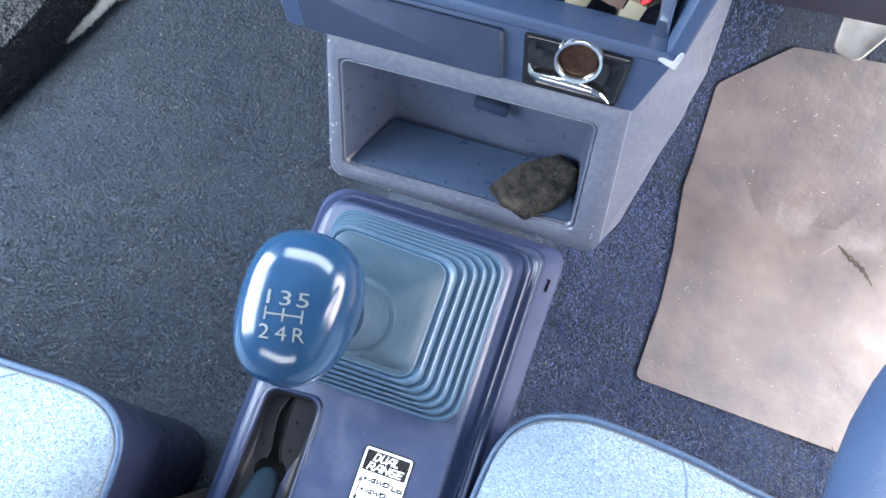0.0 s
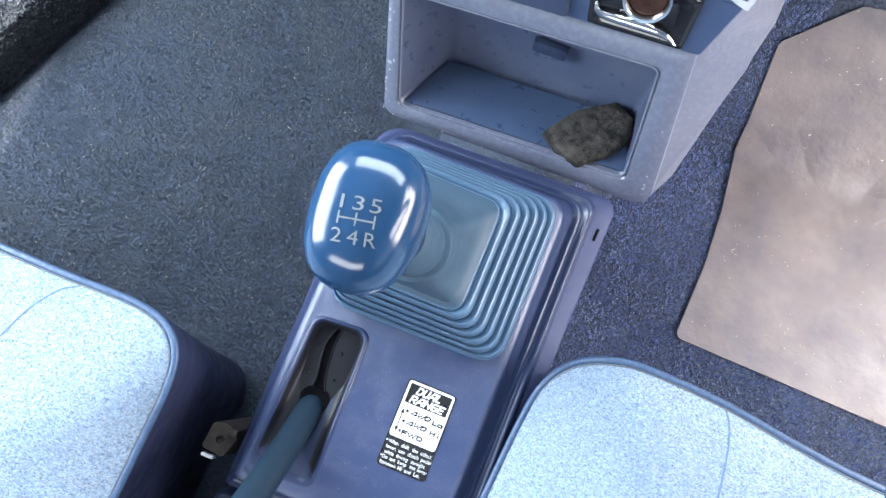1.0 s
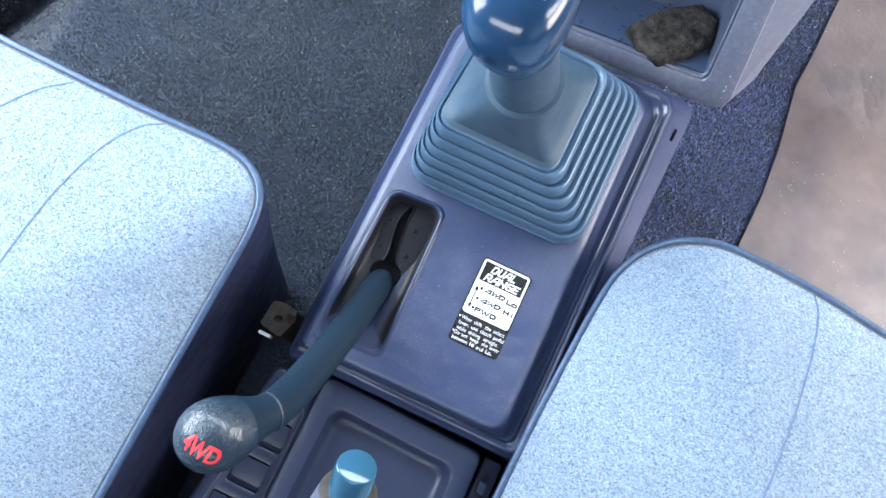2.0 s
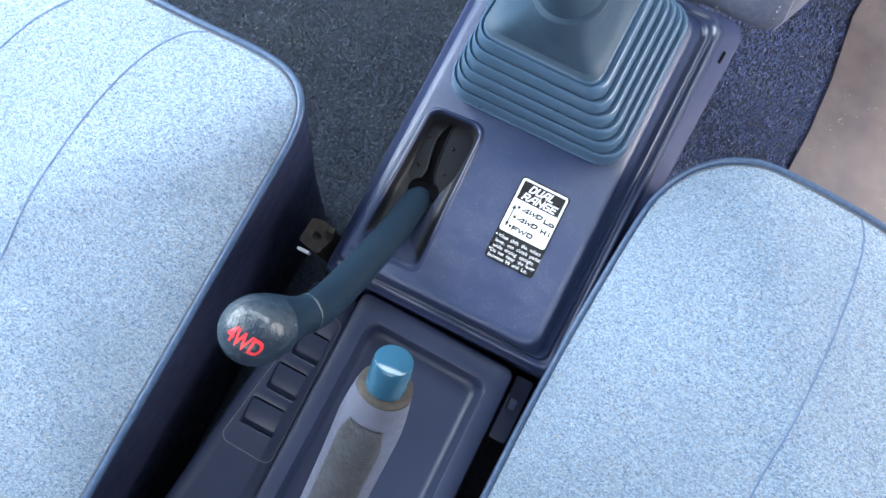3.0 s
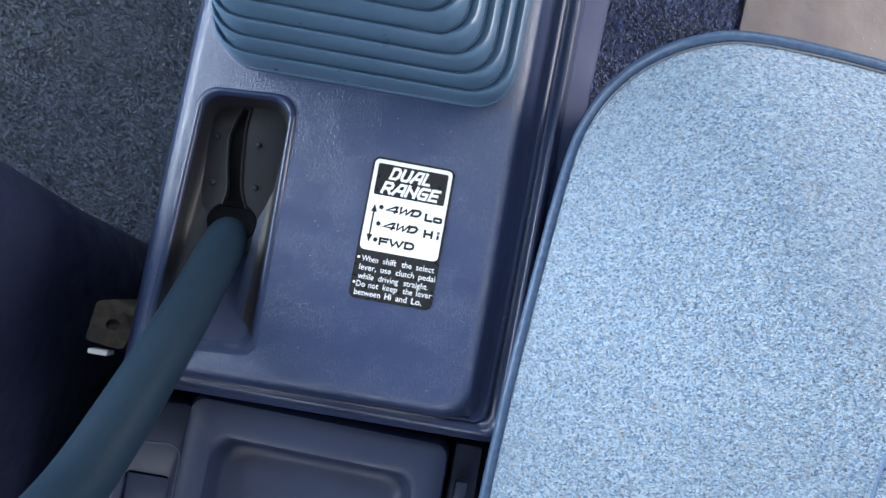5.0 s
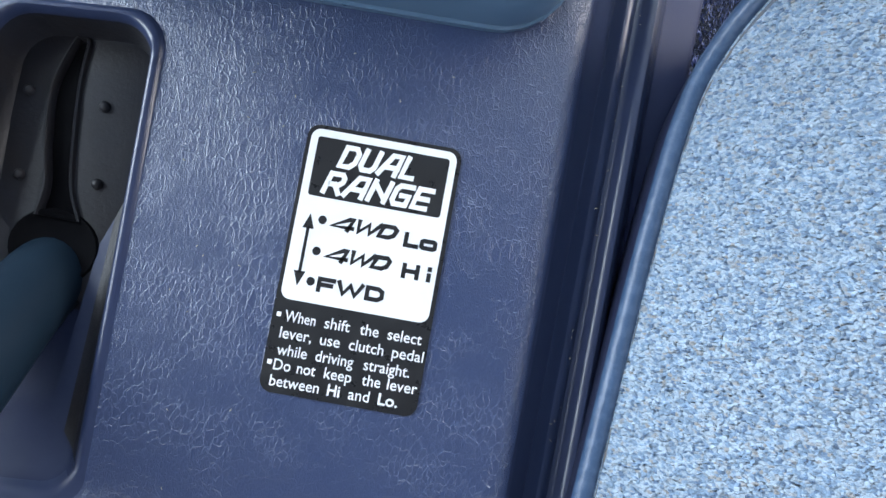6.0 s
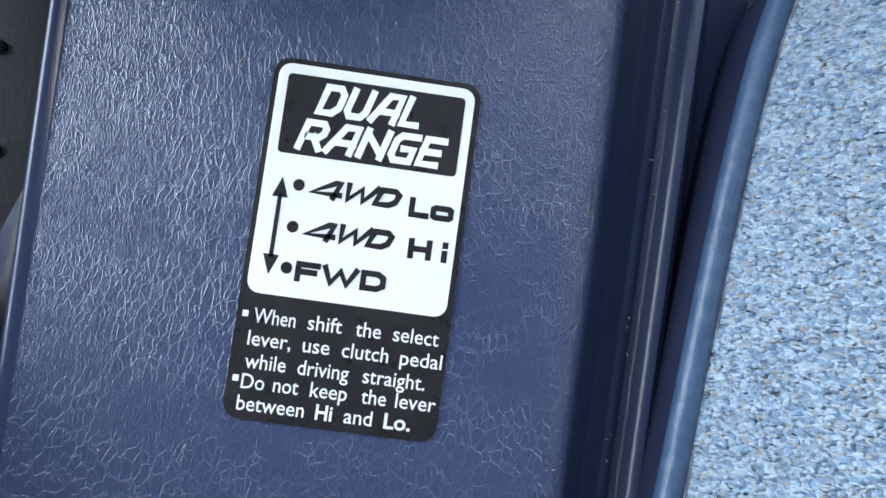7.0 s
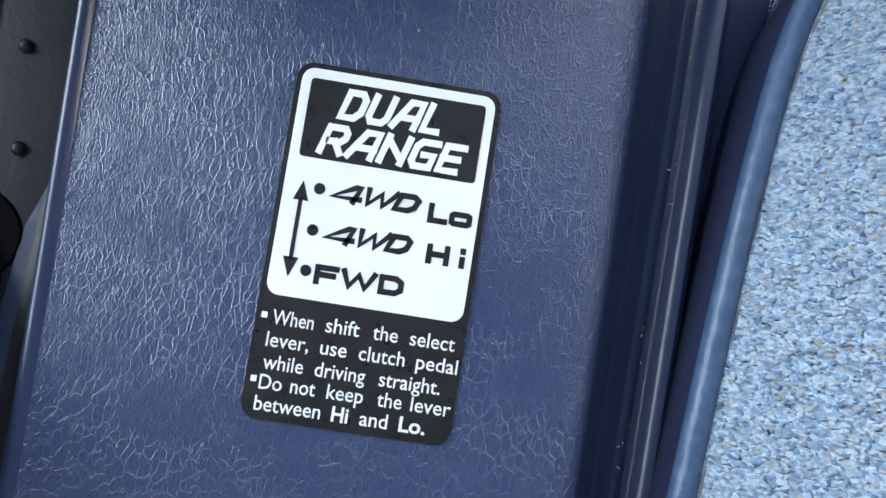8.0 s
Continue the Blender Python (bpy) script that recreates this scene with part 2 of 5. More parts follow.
BRIGHT_STEEL = material("worn_bright_steel", (0.80, 0.79, 0.76), 0.38, metallic=0.5, alt=(0.45, 0.38, 0.32), blotch=45, blotch_amount=0.6)
DIRTY = material("grimy_brown_metal", (0.018, 0.014, 0.012), 0.7, alt=(0.060, 0.044, 0.031), blotch=170, blotch_amount=0.8)
SCUFF = material("pale_bare_scuffed_plastic", (0.42, 0.43, 0.46), 0.5, alt=(0.25, 0.27, 0.32), blotch=200, blotch_amount=0.8)
CREAM = material("cream_connector_plastic", (0.32, 0.29, 0.21), 0.55, alt=(0.20, 0.17, 0.12), blotch=60, blotch_amount=0.6)
COPPER = material("brown_circuit_board", (0.16, 0.10, 0.08), 0.5, blotch=90)
HEADLINER = material("grey_headliner_cloth", (0.13, 0.14, 0.17), 0.95, blotch=8, grain=0.4, grain_scale=500)
DOORCARD = material("blue_door_vinyl", (0.05, 0.08, 0.16), 0.55, blotch=6, grain=0.3, grain_scale=600)
SILL = material("black_grained_sill_vinyl", (0.009, 0.010, 0.013), 0.22, blotch=60, grain=1.0, grain_scale=130, grain_dist=0.008)
LINT = material("pale_lint_and_straw", (0.34, 0.31, 0.24), 0.9, blotch=60)
# near-black for the shade in gaps and holes; also the torn foam
SHADOW_GAP = material("black_gap_shade_and_foam", (0.003, 0.003, 0.004), 0.9, blotch=40, spec=0.05)


def pile(name, ramp_colors):
    """Short carpet tufts, each of one tone, in soft patches."""
    m = bpy.data.materials.new(name)
    m.use_nodes = True
    nt = m.node_tree
    b = nt.nodes["Principled BSDF"]
    b.inputs["Roughness"].default_value = 0.9
    b.inputs["Specular IOR Level"].default_value = 0.15
    g = nt.nodes.new("ShaderNodeNewGeometry")
    co = nt.nodes.new("ShaderNodeTexCoord")
    n = nt.nodes.new("ShaderNodeTexNoise")
    n.inputs["Scale"].default_value, n.inputs["Detail"].default_value = 16, 5
    nt.links.new(co.outputs["Object"], n.inputs["Vector"])
    mr = nt.nodes.new("ShaderNodeMapRange")
    mr.inputs["From Min"].default_value, mr.inputs["From Max"].default_value = 0.3, 0.7
    mr.inputs["To Min"].default_value, mr.inputs["To Max"].default_value = -0.22, 0.22
    nt.links.new(n.outputs["Fac"], mr.inputs["Value"])
    ad = nt.nodes.new("ShaderNodeMath")
    ad.use_clamp = True
    nt.links.new(g.outputs["Random Per Island"], ad.inputs[0])
    nt.links.new(mr.outputs[0], ad.inputs[1])
    cr = nt.nodes.new("ShaderNodeValToRGB")
    el = cr.color_ramp.elements
    el[0].position, el[0].color = ramp_colors[0][0], (*ramp_colors[0][1], 1)
    el[1].position, el[1].color = ramp_colors[-1][0], (*ramp_colors[-1][1], 1)
    for p, c in ramp_colors[1:-1]:
        e = el.new(p)
        e.color = (*c, 1)
    nt.links.new(ad.outputs[0], cr.inputs[0])
    nt.links.new(cr.outputs[0], b.inputs["Base Color"])
    return m


PILE = pile("blue_carpet_tufts", ((0.0, (0.155, 0.200, 0.390)), (0.4, (0.185, 0.236, 0.448)), (0.8, (0.215, 0.270, 0.500)), (0.99, (0.24, 0.295, 0.51)), (1.0, (0.28, 0.28, 0.28))))
# greyer and darker than the tufts on the driver's side
PILE_GREY = pile("grey_blue_carpet_tufts", ((0.0, (0.084, 0.097, 0.113)), (0.4, (0.104, 0.120, 0.139)), (0.8, (0.126, 0.143, 0.162)), (0.99, (0.152, 0.165, 0.178)), (1.0, (0.21, 0.205, 0.185))))


# ---- mesh helpers ----
def link_mesh(name, bm, mats, parent=None, label="", sharp=38):
    bmesh.ops.recalc_face_normals(bm, faces=bm.faces)
    me = bpy.data.meshes.new(name)
    bm.to_mesh(me)
    bm.free()
    for mt in (mats if isinstance(mats, (list, tuple)) else [mats]):
        me.materials.append(mt)
    for p in me.polygons:
        p.use_smooth = True
    me.set_sharp_from_angle(angle=radians(sharp))
    ob = new(name, me)
    if parent:
        ob.parent = parent
    if label:
        tagged(ob, label)
    return ob


def part(name, bm, mat_, parent, label="", sharp=38):
    return link_mesh(name, bm, mat_, parent, label, sharp)


def thing(name, label, category, group="", kind=""):
    return tagged(new(name), label, category, group, kind)


def rquad(corners, r, n=6):
    """A closed loop of points round a convex quad (x, y), its corners rounded by r."""
    pts = []
    rs = r if isinstance(r, (list, tuple)) else [r] * len(corners)
    k = len(corners)
    for i in range(k):
        p, a, b = Vector(corners[i]), Vector(corners[i - 1]), Vector(corners[(i + 1) % k])
        da, db = (a - p).normalized(), (b - p).normalized()
        half = da.angle(db) / 2
        rr = min(rs[i], 0.49 * (a - p).length * math.tan(half), 0.49 * (b - p).length * math.tan(half))
        d = rr / math.tan(half)
        t0, t1 = p + da * d, p + db * d
        c = p + (da + db).normalized() * (rr / math.sin(half))
        a0, a1 = math.atan2(*(t0 - c).yx), math.atan2(*(t1 - c).yx)
        sweep = (a1 - a0 + math.pi) % (2 * math.pi) - math.pi
        for j in range(n + 1):
            a_ = a0 + sweep * j / n
            pts.append((c.x + rr * math.cos(a_), c.y + rr * math.sin(a_)))
    return pts


def shrink(corners, d):
    """The convex polygon moved inwards by d on every side, or by one d for each side."""
    k = len(corners)
    area = sum(corners[i - 1][0] * corners[i][1] - corners[i][0] * corners[i - 1][1] for i in range(k))
    s = 1 if area > 0 else -1
    ds = d if isinstance(d, (list, tuple)) else [d] * k
    lines = []
    for i in range(k):
        a, b = Vector(corners[i]), Vector(corners[(i + 1) % k])
        u = (b - a).normalized()
        nrm = Vector((-u.y, u.x)) * s
        lines.append((a + nrm * ds[i], u))
    out = []
    for i in range(k):
        (p, u), (q, v) = lines[i - 1], lines[i]
        cr = u.x * v.y - u.y * v.x
        w = q - p
        tt = (w.x * v.y - w.y * v.x) / cr
        out.append(tuple(p + u * tt))
    return out


def loft(bm, loops, cap0=False, cap1=False, closed=True):
    rows = [[bm.verts.new(p) for p in lp] for lp in loops]
    n = len(rows[0])
    for a, b in zip(rows, rows[1:]):
        for i in range(n if closed else n - 1):
            j = (i + 1) % n
            bm.faces.new((a[i], a[j], b[j], b[i]))
    if cap0:
        bm.faces.new(rows[0])
    if cap1:
        bm.faces.new(rows[-1])
    return rows


def at_z(pts, z):
    return [(x, y, z) for x, y in pts]


def fill_between(bm, outer, holes):
    """Fills the flat region inside the ring of verts outer and outside the rings in holes."""
    edges = []
    for ring in (outer, *holes):
        for i in range(len(ring)):
            a, b = ring[i - 1], ring[i]
            edges.append(bm.edges.get((a, b)) or bm.edges.new((a, b)))
    bmesh.ops.triangle_fill(bm, use_beauty=True, edges=edges)


def frame_of(d, hint=(0, 0, 1)):
    d = Vector(d).normalized()
    u = Vector(hint).cross(d)
    if u.length < 1e-4:
        u = Vector((1, 0, 0)).cross(d)
    u.normalize()
    return u, d.cross(u).normalized()


def tube(bm, pts, radii, n=20, hint=(0, 0, 1), cap=True, squash=1.0):
    """A round tube along pts; squash scales it across hint."""
    loops = []
    for i, p in enumerate(pts):
        d = Vector(pts[min(i + 1, len(pts) - 1)]) - Vector(pts[max(i - 1, 0)])
        u, v = frame_of(d, hint)
        loops.append([tuple(Vector(p) + (u * math.cos(a) + v * math.sin(a) * squash) * radii[i])
                      for a in (2 * math.pi * k / n for k in range(n))])
    return loft(bm, loops, cap, cap)


def smooth_path(pts, n=8):
    """Points of a smooth curve through pts (Catmull-Rom)."""
    P = [Vector(p) for p in pts]
    P = [P[0] * 2 - P[1], *P, P[-1] * 2 - P[-2]]
    out = []
    for i in range(1, len(P) - 2):
        a, b, c, d = P[i - 1:i + 3]
        for j in range(n):
            t = j / n
            out.append(0.5 * ((2 * b) + (c - a) * t + (2 * a - 5 * b + 4 * c - d) * t * t + (3 * b - a - 3 * c + d) * t ** 3))
    out.append(P[-2])
    return out


def box(bm, x0, x1, y0, y1, z0, z1, bev=0.002, m=None):
    r = bmesh.ops.create_cube(bm, size=1.0)
    for v in r["verts"]:
        v.co = Vector((x0 + (v.co.x + 0.5) * (x1 - x0), y0 + (v.co.y + 0.5) * (y1 - y0), z0 + (v.co.z + 0.5) * (z1 - z0)))
    es = list({e for v in r["verts"] for e in v.link_edges})
    if bev:
        got = bmesh.ops.bevel(bm, geom=es, offset=bev, segments=2, affect="EDGES", profile=0.6)
        vs = {v for f in got["faces"] for v in f.verts} | {v for v in r["verts"] if v.is_valid}
    else:
        vs = set(r["verts"])
    if m:
        linked = set(vs)
        for v in list(vs):
            for e in v.link_edges:
                linked.update(e.verts)
        bmesh.ops.transform(bm, matrix=m, verts=list(linked))


def lettering(text, x0, x1, y0, y1, shear=0.0, bold=0.0, tight=1.0):
    """A flat bmesh of the text, stretched into the box x0..x1, y0..y1 (its baseline at y0)."""
    cu = bpy.data.curves.new("lettering", "FONT")
    cu.body, cu.shear, cu.offset, cu.space_character, cu.resolution_u = text, shear, bold, tight, 3
    ob = bpy.data.objects.new("lettering", cu)
    scene.collection.objects.link(ob)
    bpy.context.view_layer.update()
    me = bpy.data.meshes.new_from_object(ob.evaluated_get(bpy.context.evaluated_depsgraph_get()))
    bpy.data.objects.remove(ob)
    bm = bmesh.new()
    bm.from_mesh(me)
    bpy.data.meshes.remove(me)
    xs = [v.co.x for v in bm.verts]
    lo, hi = min(xs), max(xs)
    cap = 0.72
    for v in bm.verts:
        v.co.x = x0 + (v.co.x - lo) / (hi - lo) * (x1 - x0)
        v.co.y = y0 + v.co.y / cap * (y1 - y0)
    return bm


# ---- structure: floor, sills and the closed cabin ----
def floor_z(x, y):
    right = 0.135 + max(0.0, y - 0.36) * 0.85
    left = 0.062 + max(0.0, y - 0.50) * 0.80
    k = min(1.0, max(0.0, (x + 0.06) / 0.12))
    z = left + (right - left) * k
    d = abs(x + 0.02)
    hump = max(0.0, 1.0 - max(0.0, d - 0.03) / 0.085)
    return z + 0.05 * hump * hump * (3 - 2 * hump) + 0.0025 * noise.noise((x * 9, y * 9, 0))


def grid_sheet(bm, x0, x1, y0, y1, nx, ny, f):
    vs = [[bm.verts.new((x0 + (x1 - x0) * i / nx, y0 + (y1 - y0) * j / ny,
                         f(x0 + (x1 - x0) * i / nx, y0 + (y1 - y0) * j / ny))) for i in range(nx + 1)] for j in range(ny + 1)]
    for j in range(ny):
        for i in range(nx):
            bm.faces.new((vs[j][i], vs[j][i + 1], vs[j + 1][i + 1], vs[j + 1][i]))


bm = bmesh.new()
grid_sheet(bm, -0.74, 0.70, -0.75, 0.85, 180, 200, floor_z)
tagged(link_mesh("floor", bm, CARPET), "worn dark blue loop carpet with lint and dust", "floor", kind="structure")


def slab(name, x0, x1, y0, y1, z0, z1, mat_, label, category, bev=0.004):
    b = bmesh.new()
    box(b, x0, x1, y0, y1, z0, z1, bev)
    return tagged(link_mesh(name, b, mat_), label, category, kind="structure")


slab("ceiling", -0.80, 0.76, -0.95, 0.62, 1.16, 1.20, HEADLINER, "grey cloth car headliner", "ceiling")
slab("wall_left", -0.80, -0.76, -0.95, 0.95, 0.0, 0.16, DOORCARD, "blue vinyl lower door surround of the open door", "door frame")
slab("wall_right", 0.72, 0.76, -0.95, 0.95, 0.0, 0.16, DOORCARD, "blue vinyl lower door surround of the open door", "door frame")
slab("wall_rear", -0.80, 0.76, -0.99, -0.95, 0.0, 1.20, DOORCARD, "dark blue rear trim", "wall")
slab("wall_front", -0.80, 0.76, 0.86, 0.90, 0.0, 0.80, DOORCARD, "dark firewall and scuttle trim", "wall")
slab("trim_left", -0.80, -0.76, -0.95, -0.52, 0.16, 1.16, DOORCARD, "blue pillar trim", "trim")
slab("trim_right", 0.72, 0.76, -0.95, -0.52, 0.16, 1.16, DOORCARD, "blue pillar trim", "trim")

slab("trim_dash_top", -0.80, 0.76, 0.50, 0.86, 0.70, 0.76, VINYL, "dark blue dashboard top", "dashboard")

# door sill beside the passenger footwell
bm = bmesh.new()
sill = [(-0.6217, -0.0500), (-0.5225, 0.2245), (-0.4928, 0.3067), (-0.4834, 0.3636), (-0.4477, 0.5800)]
prof = [(0.0, 0.0), (-0.004, 0.03), (-0.014, 0.05), (-0.04, 0.062), (-0.11, 0.07), (-0.17, 0.075)]
rows = [[(x + dx, y, 0.05 + dz + 0.02) for dx, dz in prof] for x, y in sill]
loft(bm, rows, closed=False)
tagged(link_mesh("trim_sill", bm, SILL), "shiny black grained vinyl door sill", "sill", kind="structure")


# sunlight along the sill's foot, put in as a strip of near-white tufts
bm = bmesh.new()
edge_ = smooth_path([(-0.4975, 0.3072, 0.074), (-0.4834, 0.3432, 0.074), (-0.4729, 0.3793, 0.074), (-0.4646, 0.4217, 0.074), (-0.4562, 0.4733, 0.074)], 10)
rng = random.Random(21)
for k in range(5200):
    f = rng.random() ** 0.8 * (len(edge_) - 1.01)
    i = int(f)
    p = edge_[i].lerp(edge_[i + 1], f - i)
    half = 0.0008 + 0.0068 * min(1.0, f / 24)
    p = p + Vector((rng.gauss(0, 0.5) * half, rng.gauss(0, 0.2) * half, rng.uniform(-0.004, 0.0)))
    a, b_, h_ = rng.uniform(0, 6.3), rng.uniform(0, 6.3), rng.uniform(0.003, 0.006)
    w = Vector((math.cos(b_), math.sin(b_), 0)) * rng.uniform(0.0004, 0.0008)
    bm.faces.new([bm.verts.new(q) for q in (p - w, p + w, p + Vector((math.cos(a) * 0.6 * h_, math.sin(a) * 0.6 * h_, h_)))])
tagged(link_mesh("trim_sill_sun_streak", bm, SILL_SUNLIT), "near-white tufts standing for the sunlit streak along the door sill", "carpet edge", kind="structure")


# ---- driver's floor mat ----
bm = bmesh.new()
mat_corners = [(0.1915, 0.1575), (0.45, 0.150), (0.47, 0.50), (0.228, 0.475), (0.1785, 0.437), (0.1885, 0.382), (0.1960, 0.290), (0.1965, 0.232)]
loop = rquad(mat_corners, 0.006, 3)
fine = []
for i in range(len(loop)):
    a, b = Vector(loop[i]), Vector(loop[(i + 1) % len(loop)])
    k = max(1, int((b - a).length / 0.02))
    fine += [tuple(a + (b - a) * j / k) for j in range(k)]


def mat_z(x, y):
    return floor_z(x, y) + 0.0026 + 0.0010 * noise.noise((x * 14, y * 14, 3))


cx, cy = 0.32, 0.31
mat_rows = []
for s in (1.0, 0.975, 0.93, 0.85, 0.75, 0.64, 0.52, 0.4, 0.28, 0.16, 0.05):
    mat_rows.append([(cx + (x - cx) * s, cy + (y - cy) * s, mat_z(cx + (x - cx) * s, cy + (y - cy) * s) + (0.0006 if s > 0.96 else 0.0)) for x, y in fine])
under = [(x, y, z - 0.005) for x, y, z in mat_rows[0]]
loft(bm, [under, *mat_rows], cap1=True)
floor_mat = tagged(link_mesh("floor_mat", bm, MAT), "worn translucent grey vinyl floor mat with uneven brownish patches", "floor mat")
bm = bmesh.new()
pts = [(q.x, q.y, mat_z(q.x, q.y) + 0.0001) for q in smooth_path([(0.350, 0.350, 0), (0.366, 0.339, 0), (0.380, 0.331, 0), (0.392, 0.318, 0)], 8)]
tube(bm, pts, [0.0004 + 0.0034 * math.sin(math.pi * i / (len(pts) - 1)) * (0.7 + 0.3 * math.sin(i * 1.7)) for i in range(len(pts))], 10, squash=0.08)
part("scuff", bm, DIRTY, floor_mat, "dark curved scuff")


# ---- front console ----
console = thing("front_console", "navy grained plastic gearshift console between the seats", "console")
OUTER = [(-0.1105, -0.083), (0.066, -0.081), (0.0790, 0.2105), (-0.1115, 0.203)]
LEDGE = [(-0.1035, -0.081), (0.0572, -0.080), (0.0626, 0.2015), (-0.1035, 0.197)]
TOP = [(-0.0995, -0.0720), (0.0402, -0.0712), (0.0428, 0.188), (-0.0985, 0.188)]
GATE = [(-0.0945, -0.062), (-0.0530, -0.059), (-0.0560, 0.0466), (-0.0922, 0.0440)]
bm = bmesh.new()
R6 = [0.004, 0.006, 0.012, 0.022]
loops = [at_z(rquad(shrink(OUTER, -0.012), R6), 0.12), at_z(rquad(shrink(OUTER, -0.002), R6), 0.262),
         at_z(rquad(OUTER, R6), 0.2760), at_z(rquad(shrink(OUTER, (0.0006, 0.0010, 0.0006, 0.0012)), R6), 0.2778), at_z(rquad(shrink(OUTER, (0.0010, 0.0020, 0.0010, 0.0030)), R6), 0.2785)]
steps = []
for d, z in ((-0.0022, 0.2815), (-0.0008, 0.2846), (0.0, 0.2870), (0.0009, 0.2888), (0.0019, 0.2896), (0.0030, 0.2895), (0.0040, 0.2886), (0.0048, 0.2874), (0.0056, 0.2868)):
    steps.append((LEDGE, (d, d, d), R6, z))
# a second, lower ridge runs along the driver's side
for dr, z in ((0.0064, 0.2866), (0.0072, 0.2876), (0.0082, 0.2885), (0.0092, 0.2886), (0.0102, 0.2878), (0.0110, 0.2866), (0.0118, 0.2860)):
    steps.append((LEDGE, (0.0058 + (dr - 0.0064) * 0.35, dr, 0.0058 + (dr - 0.0064) * 0.35), R6, z))
RT = [0.006, 0.012, 0.016, 0.016]
for d, z in ((-0.0016, 0.2922), (-0.0008, 0.2944), (0.0, 0.2965), (0.0010, 0.2982), (0.0022, 0.2992), (0.0038, 0.2998), (0.0060, 0.3000)):
    steps.append((TOP, (d, d, d), RT, z))
# the passenger's side is one smooth rounded slope instead of ridges
for k, (quad, (d0, d1, d2), rr, z) in enumerate(steps):
    s_ = (k + 1) / len(steps)
    left_in = -0.1100 + 0.0123 * s_ - quad[0][0]
    ridge = 9 <= k < 16
    z_slope = 0.2785 + 0.0215 * math.sin(s_ * math.pi / 2) ** 0.9
    ring_ = []
    for x, y in rquad(shrink(quad, (d0, d1, d2, left_in)), rr):
        if ridge and x < 0.046:
            z_at = 0.2864 + (z - 0.2864) * max(0.0, (x - 0.030) / 0.016)
        else:
            z_at = z
        w = min(1.0, max(0.0, (-0.0860 - x) / 0.0100))
        ring_.append((x, y, z_at + (z_slope - z_at) * w * w * (3 - 2 * w)))
    loops.append(ring_)
rows = loft(bm, loops)
RG = [0.010, 0.006, 0.0085, 0.0085]


gl = [at_z(rquad(shrink(GATE, d), RG), z) for d, z in ((-0.0026, 0.300), (-0.0021, 0.3009), (-0.0014, 0.3014), (-0.0007, 0.3013), (-0.0001, 0.3005), (0.0004, 0.2985), (0.0016, 0.2925), (0.0026, 0.2888), (0.0040, 0.2872), (0.0060, 0.2868), (0.0110, 0.2868))]
grow = loft(bm, gl)
floor_faces = [bm.faces.new(grow[-1])]
for cut in (-0.0215, -0.027, -0.033, -0.039, -0.044):
    geom = floor_faces + list({e for f in floor_faces for e in f.edges}) + list({v for f in floor_faces for v in f.verts})
    got = bmesh.ops.bisect_plane(bm, geom=geom, plane_co=(0, cut, 0), plane_no=(0, 1, 0))
    floor_faces = [g for g in got["geom"] if isinstance(g, bmesh.types.BMFace)]
# the recess runs out into the top towards the rear
for v in {v for ring_ in grow[1:] for v in ring_} | {v for f in floor_faces for v in f.verts}:
    k = min(1.0, max(0.0, (v.co.y + 0.062) / 0.0405))
    v.co.z = 0.300 + (v.co.z - 0.300) * (0.10 + 0.90 * k * k * (3 - 2 * k))
for f in bm.faces:
    fc = f.calc_center_median()
    inside = -0.0942 < fc.x < -0.0545 and -0.0618 < fc.y < 0.0460
    rim = -0.0975 < fc.x < -0.0505 and -0.0672 < fc.y < 0.0492 and len(f.verts) == 4 and fc.x > -0.0972
    # slots 4 and 3: walls in plate black, rear floor darkened, for recess shade
    f.material_index = 4 if inside and fc.z < 0.2985 and fc.y > -0.019 else 3 if inside and fc.z < 0.2992 else 2 if fc.z < 0.2830 else 0 if fc.z > 0.2972 and not rim else 1
fill_between(bm, rows[-1], [grow[0]])
part("body", bm, [PLASTIC, PLASTIC_WORN, PLASTIC_MATT, PLASTIC_SHADED, BLACK_RUBBER], console)

# the black slotted rubber plate in the gate
bm = bmesh.new()
PLATE = [(-0.0928, -0.0198), (-0.0546, -0.0192), (-0.0570, 0.0456), (-0.0908, 0.0430)]


def slit_loop(grow, z):
    """The slit's outline: narrow in front, curving and widening towards the lever."""
    mids = smooth_path([(-0.0770, 0.0415, 0.0011), (-0.0782, 0.0345, 0.0021), (-0.0784, 0.0275, 0.0027), (-0.0770, 0.0160, 0.0026), (-0.0752, 0.0065, 0.0025), (-0.0738, -0.0010, 0.0045)], 5)
    left_ = [(p.x - p.z - grow, p.y, z) for p in mids]
    right_ = [(p.x + p.z + grow, p.y, z) for p in reversed(mids)]
    tip = [(mids[0].x + (p * 0.7) * (mids[0].z + grow), mids[0].y + 0.0008 + grow * 0.6, z) for p in (1, 0, -1)]
    return left_ + right_ + tip


PF = [rquad(shrink(PLATE, d), [0.0015, 0.0015, 0.0075, 0.0075]) for d in (0.0, 0.0004, 0.0009)]
r1 = loft(bm, [at_z(PF[0], 0.2866), at_z(PF[0], 0.2893), at_z(PF[1], 0.2898), at_z(PF[2], 0.2900)])
r2 = loft(bm, [slit_loop(0.0013, 0.2900), slit_loop(0.0010, 0.2909), slit_loop(0.0005, 0.2911), slit_loop(0.0001, 0.2905), slit_loop(0.0001, 0.2882)])
fill_between(bm, r1[-1], [r2[0]])
plate = part("slot_plate", bm, BLACK_RUBBER, console, "dusty black rubber plate with a slit")
# the slit is too shallow to go dark, so its shade is a black filler
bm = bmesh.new()
